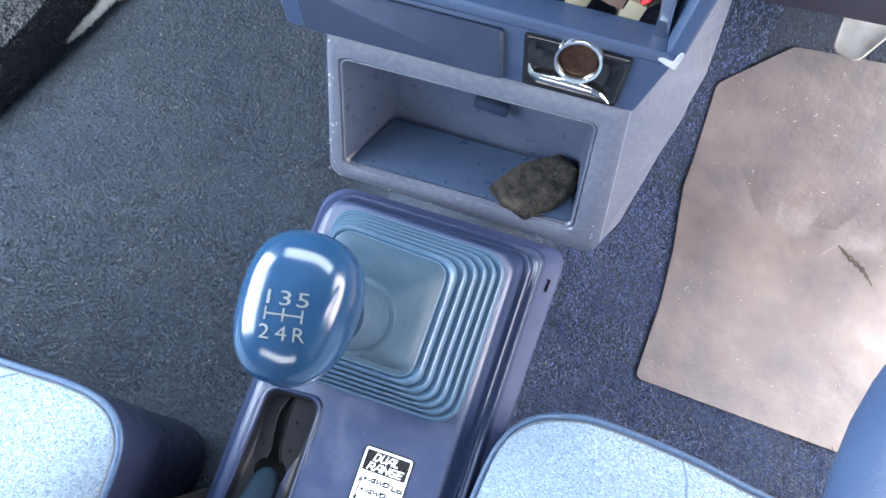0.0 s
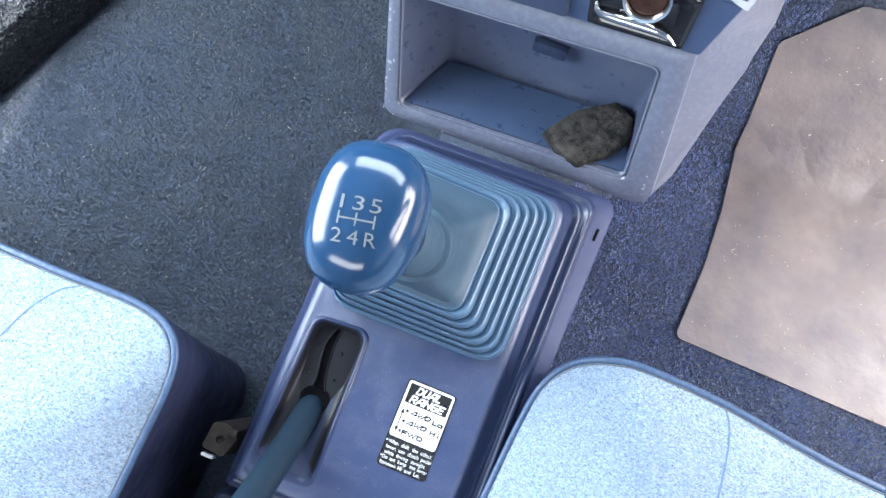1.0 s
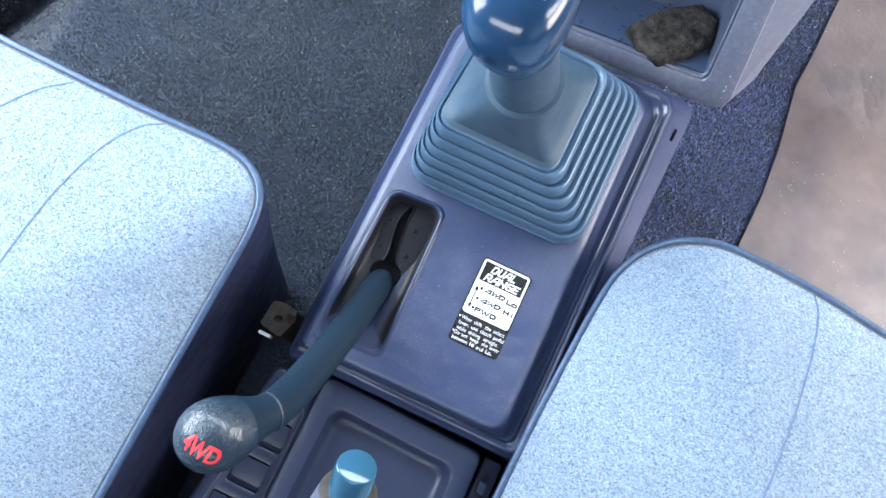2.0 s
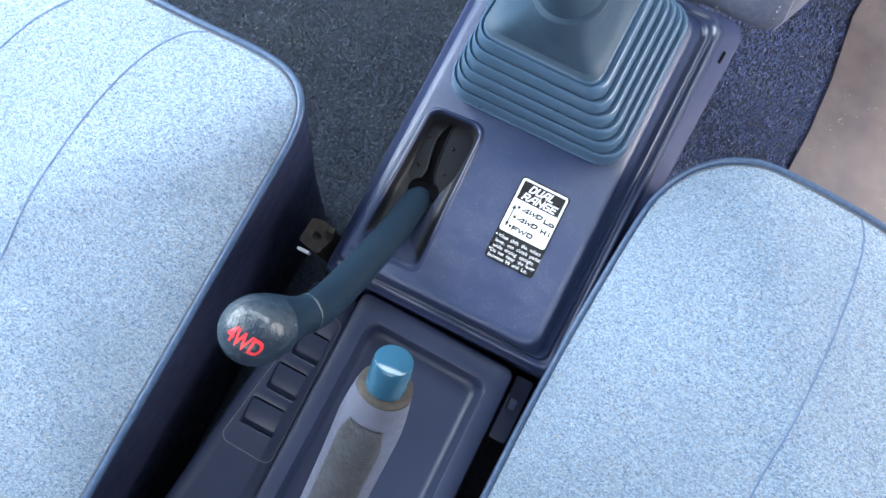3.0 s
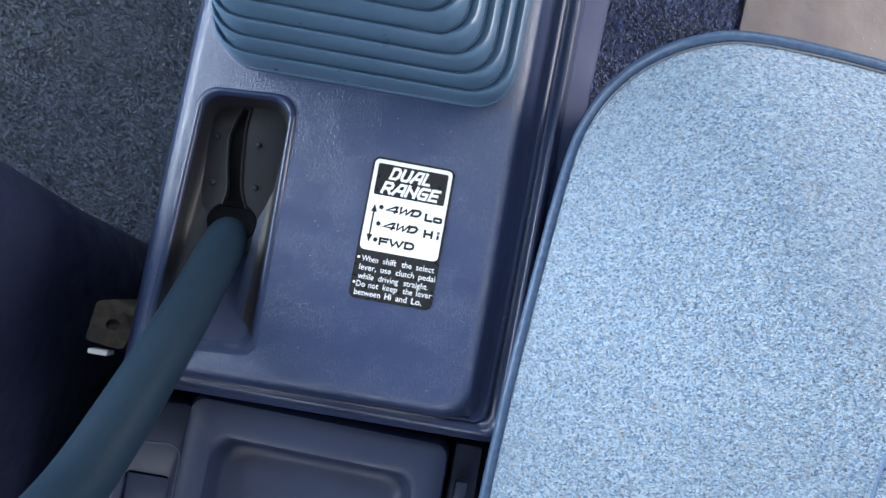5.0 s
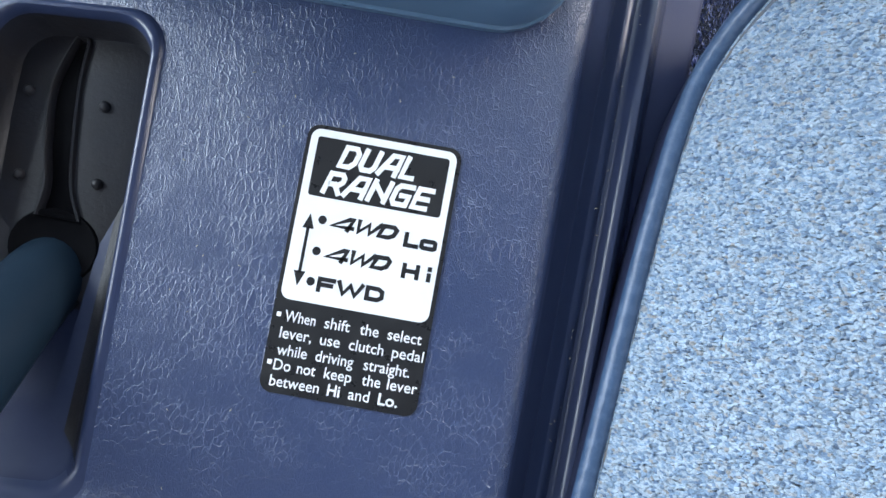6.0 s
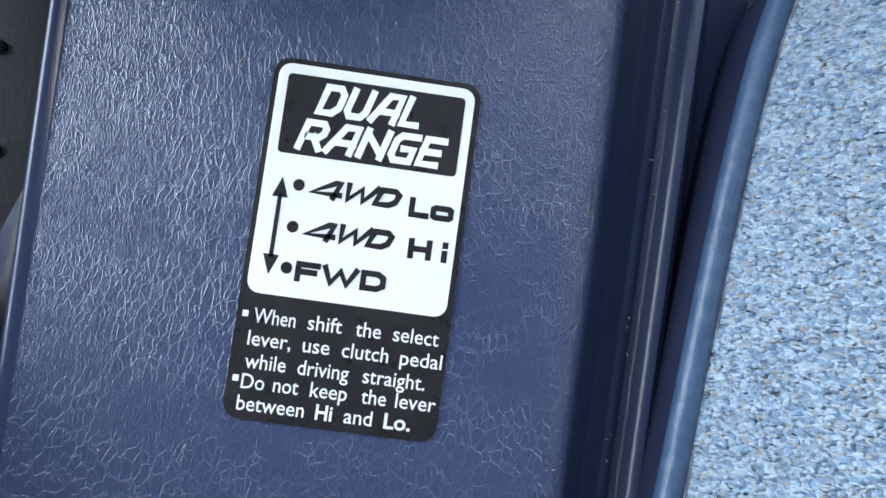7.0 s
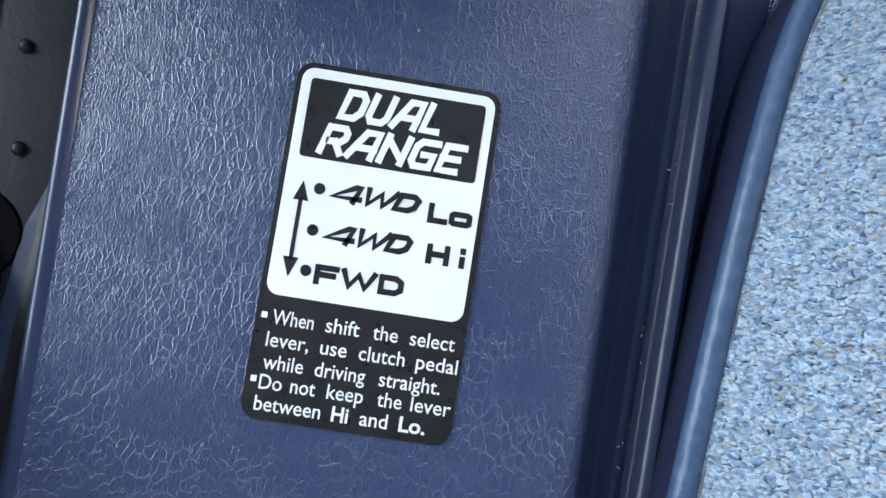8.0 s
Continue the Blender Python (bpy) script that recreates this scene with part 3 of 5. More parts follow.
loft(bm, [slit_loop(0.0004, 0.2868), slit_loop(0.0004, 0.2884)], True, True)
part("slit_shade", bm, SHADOW_GAP, plate, "near-black filler standing for the shade in the slit")
for x, y in ((-0.0686, 0.0272), (-0.0664, 0.0086), (-0.0870, 0.0280), (-0.0850, 0.0077)):
    bm = bmesh.new()
    tube(bm, [(x, y, 0.2895), (x, y, 0.2907), (x, y, 0.2913), (x, y, 0.2915)], [0.0014, 0.0013, 0.0009, 0.0004], 12)
    part("stud", bm, BLACK_RUBBER, plate)
# no hole is cut for the lever: a black disc paints its darkness
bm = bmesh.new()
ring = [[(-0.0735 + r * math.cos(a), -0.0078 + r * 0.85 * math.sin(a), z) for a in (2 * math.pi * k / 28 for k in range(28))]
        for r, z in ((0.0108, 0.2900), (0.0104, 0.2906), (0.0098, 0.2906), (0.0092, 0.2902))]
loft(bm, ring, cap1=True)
part("lever_hole_shade", bm, SHADOW_GAP, plate, "near-black lipped disc standing for the shade in the lever hole")
# screw slot on the side flank, its shade painted as a black block
bm = bmesh.new()
m_ = Matrix.Translation((0.0706, 0.1785, 0.2798)) @ Matrix.Rotation(radians(-4), 4, "Z") @ Matrix.Rotation(radians(24), 4, "Y")
box(bm, -0.0011, 0.0011, -0.0050, 0.0050, -0.001, 0.0006, 0.0004, m_)
part("screw_slot", bm, SHADOW_GAP, console, "near-black block standing for the shade in a slotted screw hole")


# ---- gear lever ----
gear = thing("gear_lever", "blue gear lever with ribbed rubber gaiter on the console", "gear lever")
BASE = [(-0.0915, 0.0570), (0.0350, 0.0585), (0.0370, 0.1815), (-0.0905, 0.1800)]
PLAT = [(-0.0795, 0.0740), (-0.0020, 0.0740), (-0.0010, 0.1480), (-0.0740, 0.1500)]
bm = bmesh.new()
loops = [at_z(rquad(BASE, 0.017, 8), 0.2985), at_z(rquad(shrink(BASE, -0.0005), 0.017, 8), 0.3025), at_z(rquad(shrink(BASE, 0.0015), 0.017, 8), 0.3050)]
RINGS = 6
for i in range(RINGS):
    for k, (ds, dz) in enumerate(((0.02, -0.05), (0.03, 0.25), (0.07, 0.55), (0.16, 0.80), (0.30, 0.96), (0.46, 1.02), (0.62, 0.98), (0.76, 0.88), (0.86, 0.80), (0.94, 0.86))):
        s = (i + ds) / RINGS
        q = [tuple(Vector(a).lerp(Vector(b), s)) for a, b in zip(BASE, PLAT)]
        z = 0.3045 + (0.3700 - 0.3045) * (i + 1.10 * dz - 0.03) / RINGS
        loops.append(at_z(rquad(q, 0.016 - 0.006 * s, 8), z))
loops.append(at_z(rquad(shrink(PLAT, 0.0010), 0.009, 8), 0.3715))
loops.append(at_z(rquad(shrink(PLAT, 0.004), 0.008, 8), 0.3730))


def resample(loop, n=96):
    """The closed loop with n points evenly spaced along it."""
    P = [Vector(p) for p in loop]
    P.append(P[0])
    acc = [0.0]
    for a, b in zip(P, P[1:]):
        acc.append(acc[-1] + (b - a).length)
    out, k = [], 0
    for i in range(n):
        d = acc[-1] * i / n
        while acc[k + 1] < d:
            k += 1
        f = (d - acc[k]) / max(1e-9, acc[k + 1] - acc[k])
        out.append(tuple(P[k].lerp(P[k + 1], f)))
    return out


loops = [resample(lp) for lp in loops]
COL = Vector((-0.0388, 0.0950, 0.4205))
n_ = len(loops[0])
AX = Vector((-0.115, -0.165, 0.980)).normalized()
U_, V_ = frame_of(AX, (0, 1, 0))
flat = [p[:2] for p in loops[-1]]
pc = Vector((sum(p[0] for p in flat) / n_, sum(p[1] for p in flat) / n_))


def ring_round(c, r, ref):
    out = []
    start = math.atan2(ref[0][1] - pc.y, ref[0][0] - pc.x)
    for i in range(len(ref)):
        a = start + 2 * math.pi * i / len(ref)
        d = Vector((math.cos(a), math.sin(a)))
        w = Vector((d.x, d.y, 0))
        w = (w - AX * w.dot(AX)).normalized()
        out.append(tuple(c + w * r))
    return out


circ = ring_round(COL, 0.0186, flat)
for s in (0.2, 0.42, 0.64, 0.84):
    e = s ** 0.8
    loops.append([(x + (c[0] - x) * e, y + (c[1] - y) * e, 0.3730 + (c[2] - 0.3730) * s ** 1.25) for (x, y), c in zip(flat, circ)])
for d, r in ((-0.0006, 0.0190), (0.0, 0.0199), (0.0008, 0.0209), (0.0018, 0.0212), (0.0026, 0.0207), (0.0030, 0.0196), (0.0034, 0.0180)):
    loops.append(ring_round(COL + AX * d, r, flat))
for d, r in ((0.02, 0.0173), (0.035, 0.0168), (0.052, 0.0160)):
    loops.append(ring_round(COL + AX * d, r, flat))
loft(bm, loops, cap1=True)
for f in bm.faces:
    f.material_index = 1 if f.calc_center_median().z > 0.3722 else 0
part("gaiter", bm, [RUBBER_BLUE, RUBBER_DULL], gear, "ribbed teal-blue rubber gaiter")

KU = (Vector((1, 0.04, 0)) - AX * Vector((1, 0.04, 0)).dot(AX)).normalized()
KV = AX.cross(KU).normalized()
KTOP = Vector((-0.0520, 0.0750, 0.5405))
KS = 1.07
bm = bmesh.new()
kl = []
for s, r in ((0.0, 0.0140), (0.001, 0.0152), (0.010, 0.0172), (0.020, 0.0203), (0.030, 0.0228), (0.040, 0.0240), (0.048, 0.0240), (0.054, 0.0228),
             (0.0590, 0.0200), (0.0625, 0.0160), (0.0645, 0.0115), (0.0655, 0.0065), (0.0659, 0.0020)):
    c = KTOP - AX * (0.066 - s) * KS
    r *= KS
    ring_ = []
    for k in range(64):
        a = 2 * math.pi * k / 64
        ca, sa = math.cos(a), math.sin(a)
        e = 2 / (2.0 + 0.5 * min(1.0, s / 0.03))
        px, py = math.copysign(abs(ca) ** e, ca), math.copysign(abs(sa) ** e, sa)
        front = (c * 0 + KU * px + KV * py).dot(KV)
        ring_.append(tuple(c + KU * px * r * (0.842 + 0.05 * front) + KV * py * r * 1.18))
    kl.append(ring_)
loft(bm, kl, cap0=True, cap1=True)
from mathutils.bvhtree import BVHTree
knob_tree = BVHTree.FromBMesh(bm)
knob = part("knob", bm, KNOB, gear, "glossy blue pear-shaped gear knob", 60)
XU = Vector((1, 0, 0))
XU = (XU - AX * XU.dot(AX)).normalized()
YU = AX.cross(XU).normalized()


def drape(bm_, origin, xu, yu, nrm, tree, lift=0.0003, turn=0.0):
    """Lays a flat bmesh on the surface of tree, looking along -nrm."""
    bmesh.ops.triangulate(bm_, faces=bm_.faces)
    bmesh.ops.subdivide_edges(bm_, edges=[e for e in bm_.edges if e.calc_length() > 0.0012], cuts=1)
    ca, sa = math.cos(radians(turn)), math.sin(radians(turn))
    for v in bm_.verts:
        x, y = v.co.x * ca - v.co.y * sa, v.co.x * sa + v.co.y * ca
        o = origin + xu * x + yu * y
        hit = tree.ray_cast(o + nrm * 0.05, -nrm)
        v.co = (hit[0] if hit[0] else o) + nrm * lift
    return bm_


KO = KTOP + XU * 0.0030 - YU * 0.0024
for ch, x, y in (("1", -0.0062, 0.0034), ("3", 0.0, 0.0034), ("5", 0.0062, 0.0034), ("2", -0.0062, -0.0084), ("4", 0.0, -0.0084), ("R", 0.0062, -0.0084)):
    w = 0.0012 if ch == "1" else 0.0041
    x, y = x * 1.02, y * 1.06
    b = lettering(ch, x - w / 2, x + w / 2, y - 0.0002, y + 0.0052)
    part("numeral", drape(b, KO, XU, YU, AX, knob_tree, turn=11), LETTER, knob)
b = bmesh.new()
box(b, -0.0070, 0.0070, -0.00035, 0.00035, 0, 0.0001, 0)
for x, y0, y1 in ((-0.0067, 0.0, 0.0024), (0.0, -0.0024, 0.0024), (0.0067, -0.0024, 0.0024), (-0.0067, -0.0024, 0.0)):
    box(b, x - 0.00035, x + 0.00035, y0, y1, 0, 0.0001, 0)
part("shift_pattern", drape(b, KO, XU, YU, AX, knob_tree, turn=11), LETTER, knob)


# ---- four wheel drive lever ----
lever = thing("transfer_lever", "dark teal four-wheel-drive lever leaning back in its slot", "lever")
bm = bmesh.new()
KC = Vector((-0.0985, -0.1300, 0.4090))
pts = smooth_path([(-0.0738, -0.010, 0.270), (-0.0742, -0.0165, 0.2905), (-0.0752, -0.046, 0.3175), (-0.0785, -0.0785, 0.3455), (-0.0815, -0.1000, 0.3660), (-0.0838, -0.1110, 0.3830), (-0.0870, -0.1155, 0.3905)], 8)
rad = [0.0088 + 0.0014 * min(1, i / 26) for i in range(len(pts))]
rows = tube(bm, pts, rad, 24)
shaft = part("shaft", bm, LEVER_SHAFT, lever)
bm = bmesh.new()
d_ = Vector((-0.44, -0.55, 0.71)).normalized()
u_, v_ = frame_of(d_)
bl = []
for k, r in ((-0.0345, 0.0118), (-0.0300, 0.0121), (-0.0260, 0.0127), (-0.0225, 0.0138), (-0.0185, 0.0155), (-0.0140, 0.0175), (-0.0090, 0.0193), (-0.0040, 0.0204), (0.0005, 0.0208),
             (0.0055, 0.0203), (0.0100, 0.0186), (0.0140, 0.0157), (0.0170, 0.0122), (0.0190, 0.0083), (0.0201, 0.0043), (0.0205, 0.0008)):
    bl.append([tuple(KC + d_ * k * 0.93 + (u_ * math.cos(b_) + v_ * math.sin(b_)) * r * 0.845) for b_ in (2 * math.pi * j / 40 for j in range(40))])
loft(bm, bl, True, True)
wd_tree = BVHTree.FromBMesh(bm)
for f in bm.faces:
    f.material_index = 0 if (f.calc_center_median() - KC).dot(d_) > -0.0150 else 1
wdk = part("knob", bm, [LEVER, LEVER_SHAFT], lever, "rounded dark teal grained lever knob on a smooth neck", 60)
bm = bmesh.new()
tube(bm, [tuple(KC - d_ * k) for k in (0.0333, 0.0326, 0.0320, 0.0315)], [0.0100, 0.01058, 0.01058, 0.0103], 32)
part("seam_ring", bm, LEVER, wdk, "fine moulding seam round the neck")
wn_ = Vector((-0.10, -0.33, 0.94)).normalized()
wx = Vector((0.98, -0.19, 0.0))
wx = (wx - wn_ * wx.dot(wn_)).normalized()
b = lettering("4WD", -0.0088, 0.0088, -0.0042, 0.0042, bold=0.035)
part("lettering", drape(b, Vector((-0.0955, -0.1300, 0.409)), wx, wn_.cross(wx), wn_, wd_tree), RED, wdk, "red raised lettering")


# ---- rear console with tray and switch panel ----
rear = thing("rear_console", "dark navy plastic handbrake console with tray and blank switches", "console")
bm = bmesh.new()
RO = [(-0.0800, -0.480), (0.0400, -0.480), (0.0378, -0.0870), (-0.0800, -0.0845)]
RI = [(-0.0700, -0.420), (0.0260, -0.420), (0.0240, -0.1030), (-0.0665, -0.1005)]
loops = [at_z(rquad(shrink(RO, -0.006), 0.006), 0.12), at_z(rquad(RO, 0.006), 0.270), at_z(rquad(shrink(RO, 0.0012), 0.006), 0.2745), at_z(rquad(shrink(RO, 0.004), 0.006), 0.2760)]
rows = loft(bm, loops)
il = [at_z(rquad(shrink(RI, d), 0.009), z) for d, z in ((-0.002, 0.2760), (0.0, 0.2752), (0.0015, 0.2725), (0.003, 0.2640), (0.0055, 0.2612), (0.009, 0.2605))]
r2 = loft(bm, il, cap1=True)
fill_between(bm, rows[-1], [r2[0]])
part("tray", bm, PLASTIC_REAR, rear)
bm = bmesh.new()
SO = [(-0.1600, -0.480), (-0.0803, -0.480), (-0.0803, -0.0910), (-0.1165, -0.0940)]
loops = [at_z(rquad(SO, 0.005), 0.12), at_z(rquad(SO, 0.005), 0.2545), at_z(rquad(shrink(SO, 0.0015), 0.005), 0.2575), at_z(rquad(shrink(SO, 0.004), 0.005), 0.2585)]
rows = loft(bm, loops)
SP = [(-0.1230, -0.2190), (-0.0830, -0.2205), (-0.0838, -0.1110), (-0.1070, -0.1135)]
holes = []
for k in range(3):
    y = -0.2045 + 0.0285 * k
    x = -0.1165 + 0.0045 * k
    w = 0.0265 - 0.0025 * k
    hq = [(x, y), (x + w, y), (x + w, y + 0.0215), (x, y + 0.0215)]
    holes.append(loft(bm, [at_z(rquad(shrink(hq, d), 0.002, 3), z) for d, z in ((0.0, 0.2585), (0.0006, 0.2580), (0.0008, 0.2480))], cap1=True)[0])
fill_between(bm, rows[-1], holes)
panel = part("switch_panel", bm, PLASTIC_REAR, rear)
for k in range(3):
    y = -0.2045 + 0.0285 * k
    x = -0.1165 + 0.0045 * k
    w = 0.0265 - 0.0025 * k
    bm = bmesh.new()
    loft(bm, [[(x + 0.0015, y + 0.0012, 0.2485), (x + w - 0.0015, y + 0.0012, 0.2485), (x + w - 0.0015, y + 0.0203, 0.2485), (x + 0.0015, y + 0.0203, 0.2485)],
              [(x + 0.0010, y + 0.0012, 0.2535), (x + w - 0.0010, y + 0.0012, 0.2535), (x + w - 0.0010, y + 0.0195, 0.2565), (x + 0.0010, y + 0.0195, 0.2565)],
              [(x + 0.003, y + 0.0030, 0.2542), (x + w - 0.003, y + 0.0030, 0.2542), (x + w - 0.003, y + 0.0180, 0.2571), (x + 0.003, y + 0.0180, 0.2571)]], cap1=True)
    part("switch_blank", bm, PLASTIC_REAR, panel)
bm = bmesh.new()
ln = rquad(SP, 0.006, 5)
tube(bm, [(x, y, 0.2586) for x, y in ln + ln[:1]], [0.00045] * (len(ln) + 1), 6)
part("outline_bead", bm, GREYBLUE, panel)
bm = bmesh.new()
box(bm, 0.0405, 0.054, -0.135, -0.088, 0.225, 0.262, 0.003)
box(bm, 0.0430, 0.049, -0.112, -0.104, 0.262, 0.268, 0.0015)
part("side_clip", bm, PLASTIC_REAR, rear, "dark plastic clip at the console edge")


# ---- handbrake ----
brake = thing("handbrake", "worn grey-blue handbrake lever pulled up over the tray", "handbrake")
bm = bmesh.new()
pts = smooth_path([(-0.0296, -0.1261, 0.4249), (-0.0294, -0.1411, 0.4110), (-0.0297, -0.1760, 0.3790), (-0.0310, -0.2450, 0.3250), (-0.0335, -0.330, 0.2680)], 8)
tube(bm, pts, [0.0136 + 0.0026 * min(1, i / 9) for i in range(len(pts))], 28, squash=0.9)
part("grip", bm, HB_GREY, brake, "grey-blue wrinkled vinyl grip")
# worn, wrinkled panel let into the top of the grip
bm = bmesh.new()
rows = []
for i in range(6, len(pts) - 2):
    u, v = frame_of(pts[i + 1] - pts[i - 1])
    r = (0.0136 + 0.0026 * min(1, i / 9)) * 0.9 + 0.0007
    taper = 0.75 + 0.25 * min(1.0, (i - 6) / 4)
    rows.append([tuple(pts[i] + (u * math.sin(a) / 0.9 + v * math.cos(a)) * (r - (0.0012 if abs(a) > 0.8 * taper else 0.0))) for a in (taper * (k - 5) / 5 * 0.86 for k in range(11))])
loft(bm, rows, closed=False)
part("grip_panel", bm, HB_PANEL, brake, "dark wrinkled panel on the grip")
bm = bmesh.new()
ax = Vector((-0.06, 0.68, 0.73)).normalized()
b0 = Vector((-0.0296, -0.1256, 0.4239))
tube(bm, [tuple(b0 - ax * 0.004), tuple(b0 + ax * 0.0015), tuple(b0 + ax * 0.003)], [0.0135, 0.0132, 0.0112], 32)
part("end_ring", bm, DIRTY, brake, "grimy worn end ring")
bm = bmesh.new()
tube(bm, [tuple(b0 + ax * s) for s in (0.0, 0.0190, 0.0203, 0.0208)], [0.0096, 0.0093, 0.0088, 0.0079], 32)
part("button", bm, BUTTON, brake, "glossy teal-blue release button")


# ---- instruction sticker on the console ----
sticker = thing("instruction_sticker", "black and white dual range instruction sticker on the console", "sticker")
sticker.location = (0, 0, 0.3003)
sticker.scale = (0.972, 1.0, 1.0)
W2, H2, VS = 0.018, 0.030, 0.001005


def film(name, corners, r, z, mat_, label="", h=0.00008):
    b = bmesh.new()
    lp = rquad(corners, r, 5)
    loft(b, [at_z(lp, z - h), at_z(lp, z)], cap0=True, cap1=True)
    return part(name, b, mat_, sticker, label)


def mm(x0, y0, x1, y1):
    """A rectangle in millimetres from the sticker's top left corner."""
    return [(-W2 + x0 / 1000, H2 - y1 * VS), (-W2 + x1 / 1000, H2 - y1 * VS), (-W2 + x1 / 1000, H2 - y0 * VS), (-W2 + x0 / 1000, H2 - y0 * VS)]


film("backing", mm(0, 0, 36, 60), 0.0028, 0.00012, STICK_BLACK, "black film backing", 0.00018)
film("white_field", mm(0.9, 0.9, 35.0, 39.5), 0.0022, 0.00022, STICK_WHITE, "white printed field")
film("title_field", mm(2.6, 2.6, 33.4, 16.0), 0.0007, 0.00032, STICK_BLACK, "black title field")


def words(text, x0, x1, base, cap, mat_, z, shear=0.0, bold=0.0):
    b = lettering(text, -W2 + x0 / 1000, -W2 + x1 / 1000, H2 - base * VS, H2 - (base - cap) * VS, shear, bold)
    for v in b.verts:
        v.co.z = z
    return part("lettering", b, mat_, sticker)


GLYPHS = {
    "D": (0.84, [[(0, 0), (0, 1), (0.72, 1), (1, 0.76), (1, 0.24), (0.72, 0), (0, 0)]]),
    "U": (0.84, [[(0, 1), (0, 0.2), (0.2, 0), (0.8, 0), (1, 0.2), (1, 1)]]),
    "A": (0.95, [[(-0.05, 0), (0.42, 1), (1, 1), (1, 0)], [(0.25, 0.36), (1, 0.36)]]),
    "L": (0.66, [[(0, 1), (0, 0), (1, 0)]]),
    "R": (0.84, [[(0, 0), (0, 1), (0.8, 1), (1, 0.82), (1, 0.6), (0.8, 0.44), (0.25, 0.44)], [(0.55, 0.44), (1, 0)]]),
    "N": (0.90, [[(0, 0), (0, 1)], [(0.06, 0.86), (0.94, 0.14)], [(1, 0), (1, 1)]]),
    "G": (0.84, [[(1, 1), (0.2, 1), (0, 0.8), (0, 0.2), (0.2, 0), (1, 0), (1, 0.48), (0.5, 0.48)]]),
    "E": (0.74, [[(1, 1), (0, 1), (0, 0), (1, 0)], [(0, 0.5), (0.9, 0.5)]]),
    "4": (1.15, [[(0.84, 0), (0.84, 1), (0.66, 1), (-0.05, 0.20), (1.02, 0.20)]]),
    "W": (1.30, [[(0, 1), (0.20, 0), (0.50, 0.86), (0.72, 0), (1, 1)]]),
    "F": (0.80, [[(0, 0), (0, 1), (1, 1)], [(0, 0.5), (0.86, 0.5)]]),
    "H": (0.95, [[(0, 0), (0, 1)], [(1, 0), (1, 1)], [(0, 0.5), (1, 0.5)]]),
    "i": (0.18, [[(0.5, 0), (0.5, 0.42)], [(0.5, 0.97), (0.5, 1)]]),
    "o": (0.80, [[(0.5, 0), (0.12, 0), (0, 0.1), (0, 0.56), (0.12, 0.66), (0.88, 0.66), (1, 0.56), (1, 0.1), (0.88, 0), (0.5, 0)]]),
}


def stroke_word(text, x0, x1, base, cap, mat_, z, width, shear=0.0, gap=0.22):
    """Squared stencil letters drawn as flat strokes, in millimetres on the sticker."""
    total = sum(GLYPHS[c][0] for c in text) + gap * (len(text) - 1)
    lean = shear * cap
    unit = (x1 - x0 - width - lean) / total
    b = bmesh.new()
    pen = x0 + width / 2
    k = 0
    for c in text:
        gw, lines = GLYPHS[c]
        for ln in lines:
            P = [Vector((pen + gx * gw * unit + shear * (width / 2 + gy * (cap - width)), width / 2 + gy * (cap - width))) for gx, gy in ln]
            ring_ = len(P) > 3 and (P[0] - P[-1]).length < 1e-6
            left_, right_ = [], []
            for i, p in enumerate(P):
                d0 = (p - P[i - 1]).normalized() if i else ((P[-1] - P[-2]).normalized() if ring_ else None)
                d1 = (P[i + 1] - p).normalized() if i < len(P) - 1 else ((P[1] - P[0]).normalized() if ring_ else None)
                d0, d1 = d0 or d1, d1 or d0
                n0, n1 = Vector((-d0.y, d0.x)), Vector((-d1.y, d1.x))
                mv = (n0 + n1)
                mv = mv.normalized() * (width / 2) / max(0.72, mv.normalized().dot(n0))
                q = p.copy()
                if not ring_ and i == 0:
                    q -= d1 * width / 2
                if not ring_ and i == len(P) - 1:
                    q += d0 * width / 2
                left_.append(q + mv)
                right_.append(q - mv)
            dz = z + 0.000004 * k
            k += 1
            vs = [[b.verts.new((-W2 + q.x / 1000, H2 - (base - q.y) / 1000 * VS * 1000, dz)) for q in side] for side in (left_, right_)]
            for i in range(len(P) - 1):
                b.faces.new((vs[0][i], vs[0][i + 1], vs[1][i + 1], vs[1][i]))
        pen += (gw + gap) * unit
    return part("lettering", b, mat_, sticker)


stroke_word("DUAL", 7.7, 27.4, 9.0, 5.5, STICK_WHITE, 0.00040, 1.18, 0.30, 0.40)
stroke_word("RANGE", 5.2, 31.6, 15.2, 5.4, STICK_WHITE, 0.00040, 1.18, 0.30, 0.40)
for t_, x0, x1, base in (("4WD", 8.7, 25.3, 22.8), ("Lo", 26.2, 34.0, 23.7), ("4WD", 8.7, 25.0, 29.8), ("Hi", 27.0, 34.1, 30.5), ("FWD", 8.6, 24.1, 36.8)):
    stroke_word(t_, x0, x1, base, 3.4, STICK_BLACK, 0.00030, 1.0, 0.45 if t_ == "4WD" else 0.0, 0.20 if t_ == "4WD" else 0.75 if t_ == "Hi" else 0.32)
for y in (21.0, 28.0, 34.8):
    bm = bmesh.new()
    bmesh.ops.create_circle(bm, cap_ends=True, segments=20, radius=0.00098, matrix=Matrix.Translation((-W2 + 0.0071, H2 - y * VS, 0.00030)))
    part("bullet", bm, STICK_BLACK, sticker)
bm = bmesh.new()
ax_ = -W2 + 0.0042
